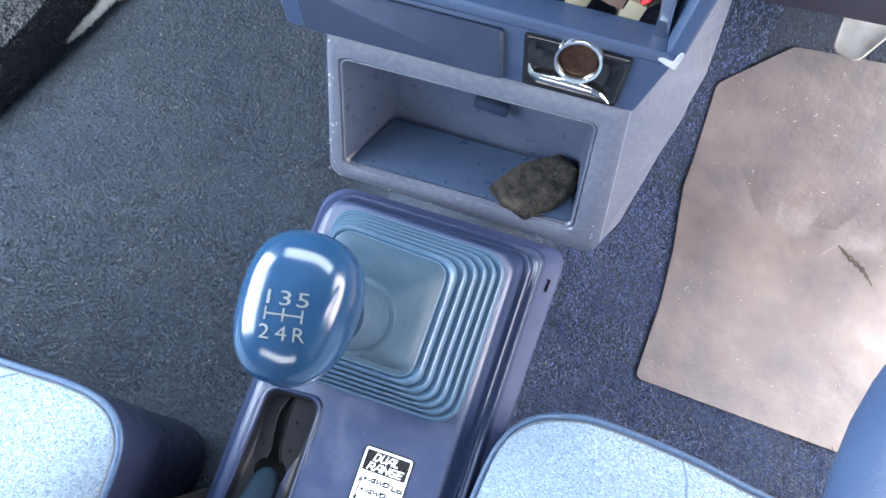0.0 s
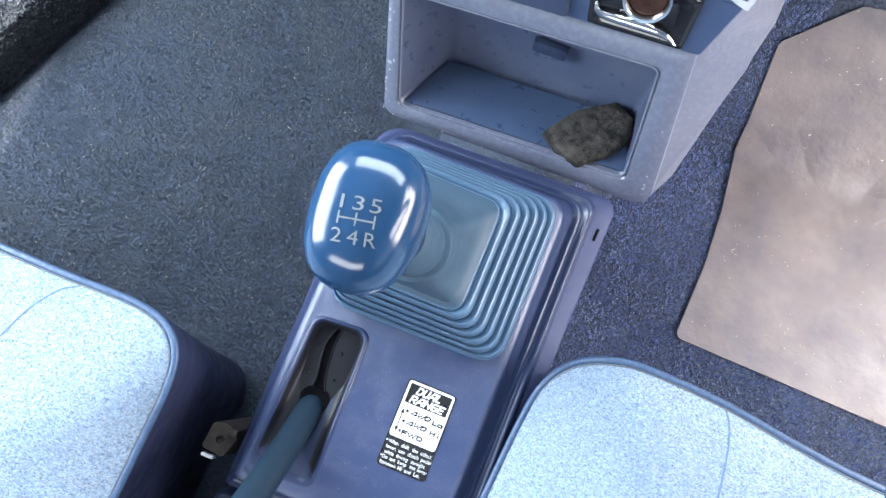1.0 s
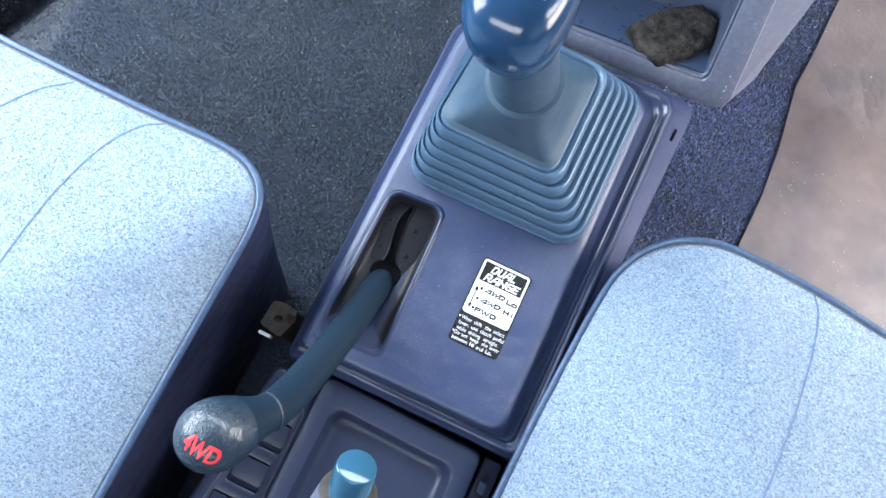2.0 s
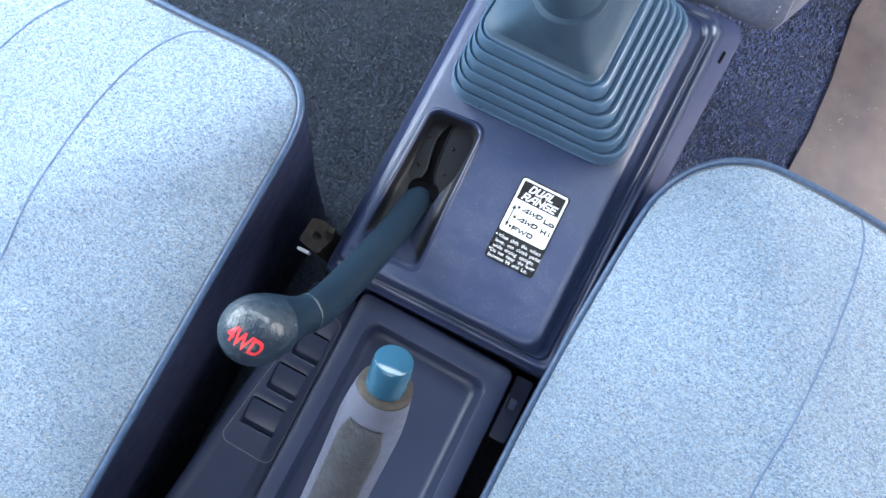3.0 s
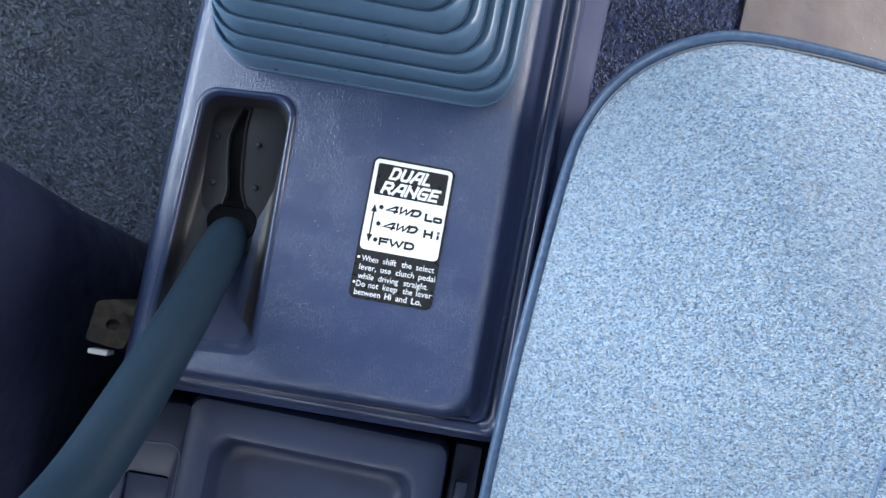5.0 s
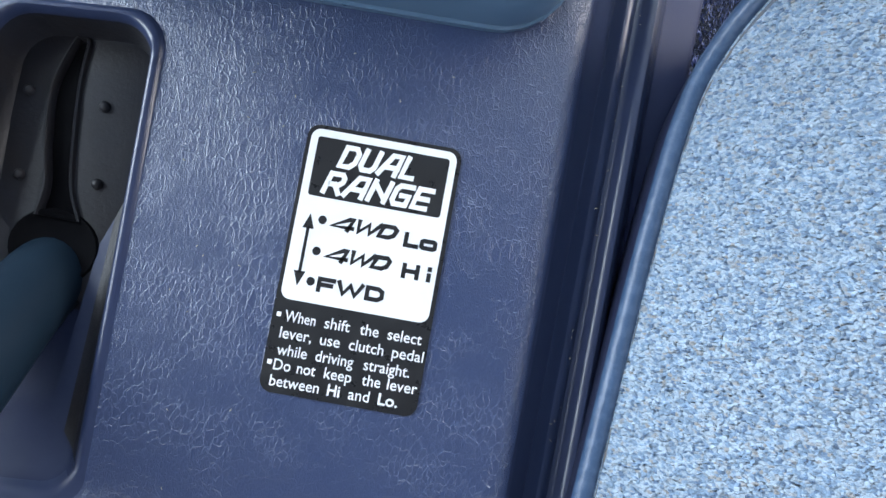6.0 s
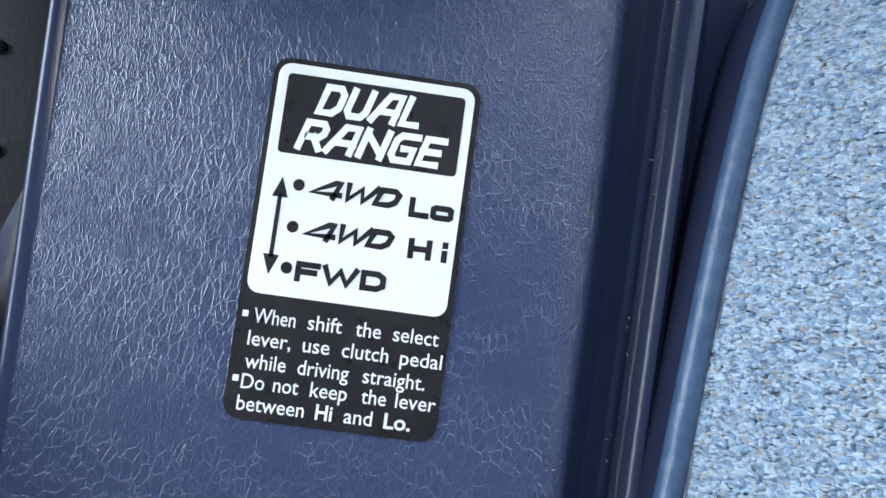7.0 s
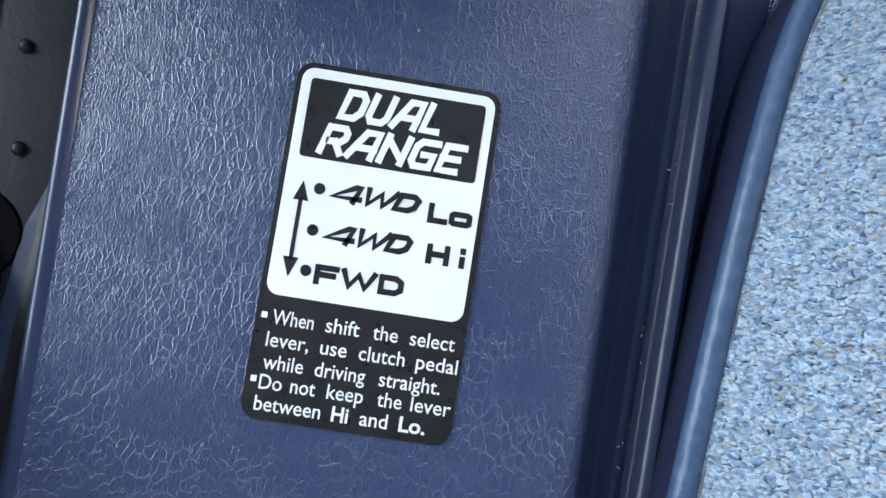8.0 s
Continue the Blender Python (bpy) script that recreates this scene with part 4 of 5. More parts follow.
for a, c in ((20.0, -1), (36.3, 1)):
    y = H2 - a * VS
    f = [bm.verts.new((ax_, y, 0.0003)), bm.verts.new((ax_ - 0.00135, y + c * 0.0034, 0.0003)), bm.verts.new((ax_ + 0.00135, y + c * 0.0034, 0.0003))]
    bm.faces.new(f)
f = [bm.verts.new((ax_ + sx * 0.00036, H2 - y * VS, 0.0003)) for sx, y in ((-1, 23), (1, 23), (1, 33.4), (-1, 33.4))]
bm.faces.new(f)
part("arrow", bm, STICK_BLACK, sticker)
SMALL = (
    (44.3, ((4.2, 10.9, "When", 0), (12.9, 18.4, "shift", 0), (20.6, 24.7, "the", 0), (26.7, 34.1, "select", 0))),
    (48.0, ((3.8, 10.7, "lever,", 0), (12.6, 16.9, "use", 0), (18.9, 26.4, "clutch", 0), (28.3, 35.1, "pedal", 0))),
    (51.7, ((3.9, 10.4, "while", 0), (12.3, 20.5, "driving", 0), (22.8, 32.8, "straight.", 0))),
    (55.0, ((3.8, 7.5, "Do", 0), (8.9, 12.9, "not", 0), (14.8, 20.7, "keep", 0), (23.0, 27.0, "the", 0), (28.5, 35.0, "lever", 0))),
    (58.5, ((3.6, 14.3, "between", 0), (16.1, 18.8, "Hi", 1), (20.7, 25.2, "and", 0), (27.1, 31.4, "Lo.", 1))))
for base, ws in SMALL:
    for x0, x1, t_, bold in ws:
        words(t_, 2.9 + (x0 - 4.2) * 1.053, 2.9 + (x1 - 4.2) * 1.053, base, 2.5, STICK_WHITE, 0.00022, 0.0, 0.022 if bold else 0.006)
for y in (42.6, 53.1):
    film("bullet", mm(0.95, y - 0.1, 1.95, y + 0.9), 0.0001, 0.00022, STICK_WHITE)


# ---- seats ----
def seat(name, label, outline, inside, dome, seams, floor, group):
    root = thing(name, label, "car seat", group)
    pts = [Vector(p) for p in outline]
    path = smooth_path([*pts, pts[0]], 10)[:-1]
    c = Vector(inside)
    top = []
    for s in (1.0, 0.992, 0.98, 0.965, 0.945, 0.92, 0.89, 0.85, 0.80, 0.74, 0.67, 0.59, 0.50, 0.40, 0.29, 0.17, 0.06):
        row = []
        for p in path:
            q = c + (p - c) * s
            d = (p - q).length
            rise = dome * (1 - math.exp(-d / 0.030))
            row.append((q.x, q.y, p.z + (c.z - p.z) * (1 - math.exp(-d / 0.12)) + rise + 0.0014 * noise.noise((q.x * 18, q.y * 18, 1)) * min(1, d / 0.03)))
        top.append(row)
    bm = bmesh.new()
    loft(bm, [[(x, y, z - 0.006) for x, y, z in top[0]], *top], cap1=True)
    tree = BVHTree.FromBMesh(bm)
    cushion = part("cushion", bm, FABRIC, root, "pale blue woven seat cloth", 70)
    bm = bmesh.new()
    side = [[tuple(c + (p - c) * k + Vector((0, 0, 0)))[:2] + (z if z < 0.25 else p.z + z - 0.9,) for p in path]
            for k, z in ((0.91, floor), (0.945, 0.20), (1.0, 0.885), (1.002, 0.8935), (0.996, 0.899))]
    loft(bm, side)
    part("skirt", bm, VINYL, root, "navy vinyl seat side")
    bm = bmesh.new()
    n = len(path)
    loops = []
    for i in range(n + 1):
        p, d = path[i % n], path[(i + 1) % n] - path[i - 1]
        u, v = frame_of(d)
        loops.append([tuple(p + Vector((0, 0, 0.0005)) + (u * math.cos(a) + v * math.sin(a)) * 0.0023) for a in (2 * math.pi * k / 10 for k in range(10))])
    loft(bm, loops)
    part("piping", bm, PIPING, root, "glossy blue vinyl piping")
    bm = bmesh.new()
    line = [c + (p - c) * (1 - 0.0030 / max(0.05, (p - c).length)) for p in path]
    line = [(p.x, p.y, q.z + 0.0016 + 0.0003 * noise.noise((p.x * 400, p.y * 400, 0))) for p, q in zip(line, path)]
    tube(bm, [*line, line[0]], [0.00045] * (len(line) + 1), 6)
    part("crevice_dirt", bm, CREVICE, root, "brown dirt caught beside the piping")
    for sm in seams:
        bm = bmesh.new()
        line = []
        for x, y in (q.xy for q in smooth_path([(*q, 0) for q in sm], 12)):
            hit = tree.ray_cast(Vector((x, y, 0.6)), Vector((0, 0, -1)))
            if hit[0]:
                line.append(hit[0] - Vector((0, 0, 0.0002)))
        tube(bm, line, [0.0006 + 0.0002 * (i % 2) for i in range(len(line))], 8)
        part("seam", bm, THREAD, cushion, "stitched seam")
    return root


seat("driver_seat", "pale blue cloth driver's seat cushion with navy vinyl side",
     [(0.046, -0.62, 0.302), (0.0490, -0.30, 0.302), (0.0510, -0.14, 0.302), (0.0540, -0.066, 0.302), (0.0575, -0.020, 0.302), (0.0612, 0.020, 0.302), (0.0645, 0.046, 0.303), (0.0680, 0.0600, 0.307), (0.0735, 0.0715, 0.316), (0.0825, 0.0805, 0.328), (0.0960, 0.0862, 0.341),
      (0.118, 0.0895, 0.346), (0.170, 0.0870, 0.347), (0.22, 0.0800, 0.347), (0.27, 0.0750, 0.347), (0.40, 0.070, 0.346), (0.50, 0.070, 0.34), (0.53, 0.02, 0.32), (0.535, -0.20, 0.30), (0.535, -0.60, 0.295), (0.30, -0.66, 0.295)],
     (0.29, -0.22, 0.345), 0.012,
     [[(0.170, 0.0880), (0.1765, 0.070), (0.1790, 0.03), (0.1790, -0.02), (0.1765, -0.10), (0.170, -0.25), (0.165, -0.5)]], 0.13, "front seats")
seat("passenger_seat", "pale blue cloth passenger seat cushion with navy vinyl side",
     [(-0.156, -0.62, 0.338), (-0.1550, -0.30, 0.340), (-0.1530, -0.15, 0.344), (-0.1505, -0.07, 0.350), (-0.1480, -0.030, 0.357), (-0.1520, -0.0085, 0.360), (-0.1660, 0.0045, 0.360), (-0.190, 0.0090, 0.359),
      (-0.24, 0.0085, 0.359), (-0.32, 0.0100, 0.359), (-0.45, 0.014, 0.358), (-0.57, 0.005, 0.352), (-0.62, -0.05, 0.34), (-0.63, -0.25, 0.335), (-0.63, -0.60, 0.33), (-0.40, -0.66, 0.33)],
     (-0.39, -0.28, 0.362), 0.012,
     [[(-0.222, 0.0060), (-0.233, -0.003), (-0.244, -0.028), (-0.2520, -0.068), (-0.2545, -0.12), (-0.252, -0.18), (-0.245, -0.32)],
      [(-0.283, 0.005), (-0.298, -0.012), (-0.314, -0.045), (-0.322, -0.10), (-0.32, -0.2), (-0.315, -0.35)]], 0.08, "front seats")


# ---- centre stack ----
stack = thing("centre_stack", "faded grey-blue dash centre stack with open pocket", "dashboard")
FP, FV, FN = Vector((0, 0.2140, 0.274)), Vector((0, 0.420, 0.9075)), Vector((0, -0.9075, 0.420))


def on_face(x, v, n=0.0):
    return tuple(FP + Vector((x * 1.014 + 0.0014, 0, 0)) + FV * v + FN * n)


def face_loop(corners, r, n, k=6):
    return [on_face(x, v, n) for x, v in rquad(corners, r, k)]


BEZ = [(-0.1170, -0.0070), (0.0990, -0.0010), (0.0722, 0.1370), (-0.1265, 0.1215)]
OPEN = [(-0.1052, 0.0070), (0.0725, 0.0190), (0.0570, 0.1180), (-0.1155, 0.1052)]
bm = bmesh.new()
rb = [0.010, 0.012, 0.004, 0.004]
rows = loft(bm, [face_loop(shrink(BEZ, -0.001), rb, -0.045), face_loop(BEZ, rb, -0.006), face_loop(shrink(BEZ, 0.0012), rb, -0.0018), face_loop(shrink(BEZ, 0.004), rb, 0.0)])
ro = 0.006
inner = loft(bm, [face_loop(shrink(OPEN, -0.0035), ro, 0.0), face_loop(shrink(OPEN, -0.0012), ro, -0.0006), face_loop(shrink(OPEN, 0.0), ro, -0.0030), face_loop(shrink(OPEN, 0.0012), ro, -0.0060)])
fill_between(bm, rows[-1], [inner[0]])
bezel = part("bezel", bm, GREYBLUE, stack, "scuffed grey-blue plastic surround")
# extra bead in the bezel's plastic, shaped to give the lip its highlight line
bm = bmesh.new()
lip_ = face_loop(shrink(OPEN, 0.0008), ro, -0.0022)
tube(bm, [*lip_, lip_[0]], [0.0009] * (len(lip_) + 1), 8, hint=tuple(FN))
part("lip_bead", bm, GREYBLUE, bezel, "thin bead added to draw the highlight round the pocket opening")
rng = random.Random(21)
for k in range(26):
    if k < 13:
        v = rng.uniform(0.0, 0.118)
        x = -0.1165 - v * 0.055 + abs(rng.gauss(0, 0.0022))
    elif k < 20:
        x = rng.uniform(-0.11, 0.09)
        v = -0.0035 + (x + 0.1175) * 0.0185 + abs(rng.gauss(0, 0.0016))
    else:
        v = rng.uniform(0.0, 0.10)
        x = 0.0925 - v * 0.19 - abs(rng.gauss(0, 0.0016))
    r_ = rng.uniform(0.0004, 0.0013)
    st = rng.uniform(1.0, 2.6)
    bm = bmesh.new()
    lp = [(x + r_ * math.cos(a) * rng.uniform(0.5, 1.0), v + r_ * st * math.sin(a) * rng.uniform(0.5, 1.0)) for a in (2 * math.pi * j / 9 for j in range(9))]
    loft(bm, [[on_face(px, pv_, -0.0008) for px, pv_ in lp], [on_face(px, pv_, 0.00015) for px, pv_ in lp]], cap1=True)
    part("scuff", bm, SCUFF, bezel)
# pocket: tapered box behind the opening
bm = bmesh.new()
front = face_loop(shrink(OPEN, 0.0010), ro, -0.0055)
back2 = rquad([(-0.0850, 0.270), (0.0660, 0.283), (0.0600, 0.405), (-0.0880, 0.392)], 0.004, 6)
back = [(x, 0.270 + (z - 0.27) * 0.20, z) for x, z in back2]
mid = [tuple(Vector(a).lerp(Vector(b), 0.9)) for a, b in zip(front, back)]
back3 = [tuple(Vector(b).lerp(Vector((-0.01, 0.285, 0.335)), 0.05) + Vector((0, 0.003, 0))) for b in back]
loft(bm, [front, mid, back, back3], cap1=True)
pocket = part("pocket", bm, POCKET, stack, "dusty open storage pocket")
bm = bmesh.new()
q0, q1, q2, q3 = Vector(on_face(-0.1022, 0.0090, -0.006)), Vector(on_face(0.0700, 0.0207, -0.006)), Vector((0.0630, 0.2705, 0.2870)), Vector((-0.0825, 0.2695, 0.2745))
up = Vector((0, 0, 0.0016))
loft(bm, [[tuple(p) for p in (q0, q1, q2, q3)], [tuple(p + up) for p in (q0, q1, q2, q3)]], True, True)
part("liner", bm, POCKET_FLOOR, pocket, "blue pocket floor liner")
# the back wall's recess is drawn by a darker block, not hollowed out
bm = bmesh.new()
m_ = Matrix.Translation((-0.0115, 0.2790, 0.3290)) @ Matrix.Rotation(radians(-11), 4, "X")
box(bm, -0.0125, 0.0125, -0.0018, 0.004, -0.0052, 0.0052, 0.0012, m_)
part("recess", bm, LID_NAVY, pocket, "navy block standing for the shade of a moulded recess")
# right flank
bm = bmesh.new()
fl = [[on_face(0.0940, -0.0030, -0.0060), on_face(0.0945, 0.010, -0.0050), on_face(0.0720, 0.1300, -0.0050), on_face(0.0705, 0.1375, -0.0050), on_face(0.0805, 0.1780, -0.002), on_face(0.0820, 0.2235, -0.004), on_face(0.0900, 0.30, -0.004)],
      [(0.104, 0.235, 0.262), (0.1070, 0.240, 0.2900), (0.1080, 0.272, 0.352), (0.1110, 0.292, 0.372), (0.1180, 0.325, 0.378), (0.1230, 0.372, 0.372), (0.124, 0.47, 0.40)],
      [(0.106, 0.260, 0.225), (0.1120, 0.262, 0.262), (0.1200, 0.300, 0.295), (0.1260, 0.325, 0.320), (0.1300, 0.372, 0.325), (0.1320, 0.440, 0.300), (0.132, 0.54, 0.33)],
      [(0.060, 0.300, 0.15), (0.0700, 0.30, 0.16), (0.0700, 0.330, 0.16), (0.0700, 0.360, 0.16), (0.0700, 0.42, 0.18), (0.0700, 0.50, 0.2), (0.07, 0.6, 0.22)]]
loft(bm, fl, closed=False)
part("side_panel", bm, GREYBLUE, stack, "grey-blue side panel", 50)
bm = bmesh.new()
ll = [[on_face(-0.117, -0.008, -0.006), on_face(-0.1245, 0.122, -0.006), on_face(-0.145, 0.165, -0.006), on_face(-0.15, 0.30, -0.006)],
      [(-0.10, 0.40, 0.26), (-0.10, 0.42, 0.34), (-0.11, 0.46, 0.40), (-0.11, 0.55, 0.50)], [(-0.09, 0.55, 0.16), (-0.09, 0.56, 0.2), (-0.1, 0.6, 0.24), (-0.1, 0.66, 0.3)]]
loft(bm, ll, closed=False)
part("side_panel", bm, GREYBLUE, stack, "", 50)
# blue fascia band above the pocket
bm = bmesh.new()
FA = [(-0.1500, 0.1215), (0.0725, 0.1378), (0.0810, 0.1790), (-0.1620, 0.1590)]
loft(bm, [face_loop(FA, 0.003, -0.03), face_loop(FA, 0.003, 0.0015), face_loop(shrink(FA, 0.0012), 0.003, 0.0030)], cap1=True)
fascia = part("fascia", bm, TRIM_BLUE, stack, "blue dash fascia")
bm = bmesh.new()
RL = [(-0.160, 0.1610), (0.0805, 0.1775), (0.0815, 0.1850), (-0.163, 0.1690)]
loft(bm, [face_loop(RL, 0.002, -0.02), face_loop(RL, 0.002, 0.0052), face_loop(shrink(RL, 0.0015), 0.002, 0.0068)], cap1=True)
part("rail", bm, TRIM_BLUE, stack, "blue rail under the empty radio opening")
bm = bmesh.new()
LID = [(-0.1370, 0.1240), (-0.0085, 0.1335), (-0.0165, 0.1665), (-0.1480, 0.1570)]
loft(bm, [face_loop(LID, 0.003, 0.0), face_loop(LID, 0.003, 0.0055), face_loop(shrink(LID, 0.0014), 0.003, 0.0072)], cap1=True)
part("ashtray_lid", bm, LID_NAVY, stack, "closed blue ashtray lid")
bm = bmesh.new()
LP = [(0.0030, 0.1350), (0.0605, 0.1390), (0.0590, 0.1740), (-0.0045, 0.1690)]
r_ = loft(bm, [face_loop(LP, 0.002, 0.0025), face_loop(LP, 0.002, 0.0046), face_loop(shrink(LP, 0.001), 0.002, 0.0054)])
dish = loft(bm, [face_loop(shrink(LP, 0.0035), 0.006, 0.0054), face_loop(shrink(LP, 0.006), 0.006, 0.0036), face_loop(shrink(LP, 0.0105), 0.005, 0.0032)], cap1=True)
fill_between(bm, r_[-1], [dish[0]])
lp_ = part("lighter_plate", bm, BLACK_GLOSS, stack, "black glossy dished lighter plate")
lc = Vector(on_face(0.0300, 0.1635, 0.0))
bm = bmesh.new()
u_, v_ = Vector((1, 0, 0)), FV
prof = ((0.0148, 0.003), (0.0148, 0.0075), (0.0140, 0.0092), (0.0124, 0.0092), (0.0114, 0.0075), (0.0108, 0.0045))
loft(bm, [[tuple(lc + (u_ * math.cos(a) + v_ * math.sin(a)) * r + FN * n) for a in (2 * math.pi * k / 36 for k in range(36))] for r, n in prof])
part("lighter_ring", bm, CHROME, lp_, "chrome lighter ring")
bm = bmesh.new()
loft(bm, [[tuple(lc + (u_ * math.cos(a) + v_ * math.sin(a)) * r + FN * n) for a in (2 * math.pi * k / 32 for k in range(32))] for r, n in ((0.0110, 0.0045), (0.0106, 0.0060), (0.006, 0.0066), (0.001, 0.0068))], cap1=True)
part("lighter_knob", bm, LIGHTER, lp_, "worn brown cigarette lighter face")
# bright curved metal lip below the lighter
bm = bmesh.new()
arc = smooth_path([on_face(0.0035, 0.1500, 0.0050), on_face(0.0075, 0.1450, 0.0062), on_face(0.0200, 0.1455, 0.0066), on_face(0.0360, 0.1465, 0.0066), on_face(0.0480, 0.1455, 0.0062), on_face(0.0560, 0.1405, 0.0050)], 6)
tube(bm, arc, [0.0008 + 0.0024 * math.sin(math.pi * i / (len(arc) - 1)) for i in range(len(arc))], 10)
part("chrome_lip", bm, CHROME, lp_, "bright chrome lip")
# black sheet behind the radio opening in place of the cavity's shade
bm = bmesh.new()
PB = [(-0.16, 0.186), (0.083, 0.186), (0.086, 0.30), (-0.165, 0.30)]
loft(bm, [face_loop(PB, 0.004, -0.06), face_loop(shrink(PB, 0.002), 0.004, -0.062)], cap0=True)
part("radio_cavity_shade", bm, SHADOW_GAP, stack, "near-black sheet standing for the shade in the empty radio opening")
bm = bmesh.new()
PR = [(0.0735, 0.183), (0.0835, 0.184), (0.0880, 0.30), (0.0780, 0.30)]
loft(bm, [face_loop(PR, 0.002, -0.05), face_loop(PR, 0.002, 0.004), face_loop(shrink(PR, 0.0015), 0.002, 0.0055)], cap1=True)
part("pillar", bm, TRIM_BLUE, stack, "blue side pillar of the radio opening")
bm = bmesh.new()
CH = [(0.0690, 0.1805), (0.0760, 0.1782), (0.0816, 0.1770), (0.0828, 0.1880), (0.0806, 0.1876), (0.0788, 0.1818), (0.0730, 0.1822)]
loft(bm, [face_loop(CH, 0.0008, 0.002, 2), face_loop(CH, 0.0008, 0.0074, 2)], cap1=True)
part("chipped_corner", bm, SCUFF, stack, "chipped white corner")


bm = bmesh.new()
tear = [(0.1150, 0.3736, 0.338), (0.1195, 0.3725, 0.339), (0.1223, 0.3785, 0.340), (0.1250, 0.3740, 0.340), (0.1257, 0.3675, 0.340), (0.1246, 0.3610, 0.339), (0.1234, 0.3555, 0.338), (0.1195, 0.3580, 0.337), (0.1160, 0.3618, 0.337)]
loft(bm, [tear, [(x - 0.001, y - 0.001, z + 0.006) for x, y, z in tear]], True, True)
part("torn_edge", bm, SHADOW_GAP, stack, "torn black foam at the side panel")


def block(name, label, category, x, v, n, w, h, d, mat_, turn=0):
    b = bmesh.new()
    m = Matrix.Translation(on_face(x, v, n)) @ Matrix.Rotation(math.atan2(FV.y, FV.z) * -1, 4, "X") @ Matrix.Rotation(radians(turn), 4, "Y")
    box(b, -w / 2, w / 2, -d / 2, d / 2, -h / 2, h / 2, min(w, h, d) * 0.12, m)
    return tagged(link_mesh(name, b, mat_), label, category)


block("connector", "cream plastic wiring connector behind the dash", "connector", 0.021, 0.192, -0.036, 0.013, 0.030, 0.03, CREAM, 14)
block("connector", "cream plastic wiring connector behind the dash", "connector", 0.050, 0.182, -0.036, 0.012, 0.022, 0.03, CREAM, 8)
block("circuit_board", "brown circuit board bracket behind the dash", "circuit board", 0.036, 0.198, -0.030, 0.020, 0.022, 0.02, COPPER, 10)
block("bracket", "bare grey metal bracket in the radio opening", "bracket", 0.066, 0.200, -0.024, 0.008, 0.035, 0.03, CHROME, -12)
for k, (x, cmat) in enumerate(((0.052, RED), (0.056, STICK_BLACK), (0.020, BLACK_RUBBER))):
    bm = bmesh.new()
    tube(bm, smooth_path([on_face(x, 0.186, -0.03), on_face(x + 0.004, 0.205, -0.015), on_face(x - 0.006, 0.232, -0.02), on_face(x - 0.01, 0.28, -0.05)], 6), [0.0016] * 19, 8)
    tagged(link_mesh("wire", bm, cmat), "loose wire in the radio opening", "wire", "loose wires")


# ---- things on and round the floor ----
bm = bmesh.new()
sl = [(0.0050, 0.2340), (0.0200, 0.2250), (0.0390, 0.2200), (0.0580, 0.2340), (0.0690, 0.2520), (0.0660, 0.2680), (0.0500, 0.2760), (0.0240, 0.2600)]
lo = rquad(sl, 0.0035, 3)
loft(bm, [[(x, y, 0.284 + 0.10 * (y - 0.23)) for x, y in lo]] + [[(x + 0.001 * noise.noise((x * 300, y * 300, k)), y, z + 0.10 * (y - 0.23) + 0.0012 * noise.noise((x * 160, y * 160, k))) for x, y in rquad(shrink(sl, d), 0.0035, 3)]
     for k, (d, z) in enumerate(((-0.0005, 0.288), (0.0005, 0.2935), (0.002, 0.2955), (0.006, 0.2962), (0.012, 0.2960), (0.018, 0.2963)))], cap0=True, cap1=True)
tagged(link_mesh("rubber_pad", bm, SCRAP, sharp=50), "cracked dark weathered rubber pad lying in the pocket", "rubber pad")

bracket = thing("seat_bracket", "grimy brown metal seat belt bracket beside the passenger seat", "bracket")
bm = bmesh.new()
bp = rquad([(-0.1555, -0.0700), (-0.1370, -0.0735), (-0.1315, -0.0560), (-0.1330, -0.0475), (-0.1460, -0.0455), (-0.1545, -0.0480)], 0.003, 3)
hole_ = [(-0.1440 + 0.0035 * math.cos(a), -0.0600 + 0.0035 * math.sin(a)) for a in (2 * math.pi * k / 14 for k in range(14))]


def bent(x, y, dz):
    return (x, y, 0.176 + dz - 0.35 * (x + 0.144) + 0.0018 * noise.noise((x * 150, y * 150, 2)))


r1 = loft(bm, [[bent(x, y, -0.16) for x, y in bp], [bent(x, y, -0.002) for x, y in bp], [bent(x * 0.995 - 0.0007, y * 0.99 - 0.0006, 0.0) for x, y in bp]])
r2 = loft(bm, [[bent(x, y, 0.0) for x, y in hole_], [bent(x, y, -0.004) for x, y in hole_]], cap1=True)
fill_between(bm, r1[-1], [r2[0]])
part("plate", bm, DIRTY, bracket, "rusty grimy plate with a bolt hole")
bm = bmesh.new()
box(bm, -0.1385, -0.1315, -0.0530, -0.0475, 0.172, 0.181, 0.001)
part("clip", bm, DIRTY, bracket)
bm = bmesh.new()
box(bm, -0.1540, -0.1430, -0.0775, -0.0745, 0.168, 0.178, 0.0008)
part("tongue", bm, STICK_WHITE, bracket, "pale metal tongue")

bracket.scale = (0.87, 0.87, 0.87)
bracket.location = Vector((-0.1378, -0.0786, 0.2390)) - Vector((-0.1485, -0.0760, 0.1730)) * 0.87

pedal = thing("pedal", "bright worn metal pedal under the dashboard", "pedal")
bm = bmesh.new()
pn = Vector((-0.26, -0.42, 0.48)).normalized()
pv = (Vector((0.15, 0.75, 0.62)) - pn * pn.dot(Vector((0.15, 0.75, 0.62)))).normalized()
pu = pv.cross(pn).normalized()
pc_ = Vector((0.250, 0.453, 0.300))
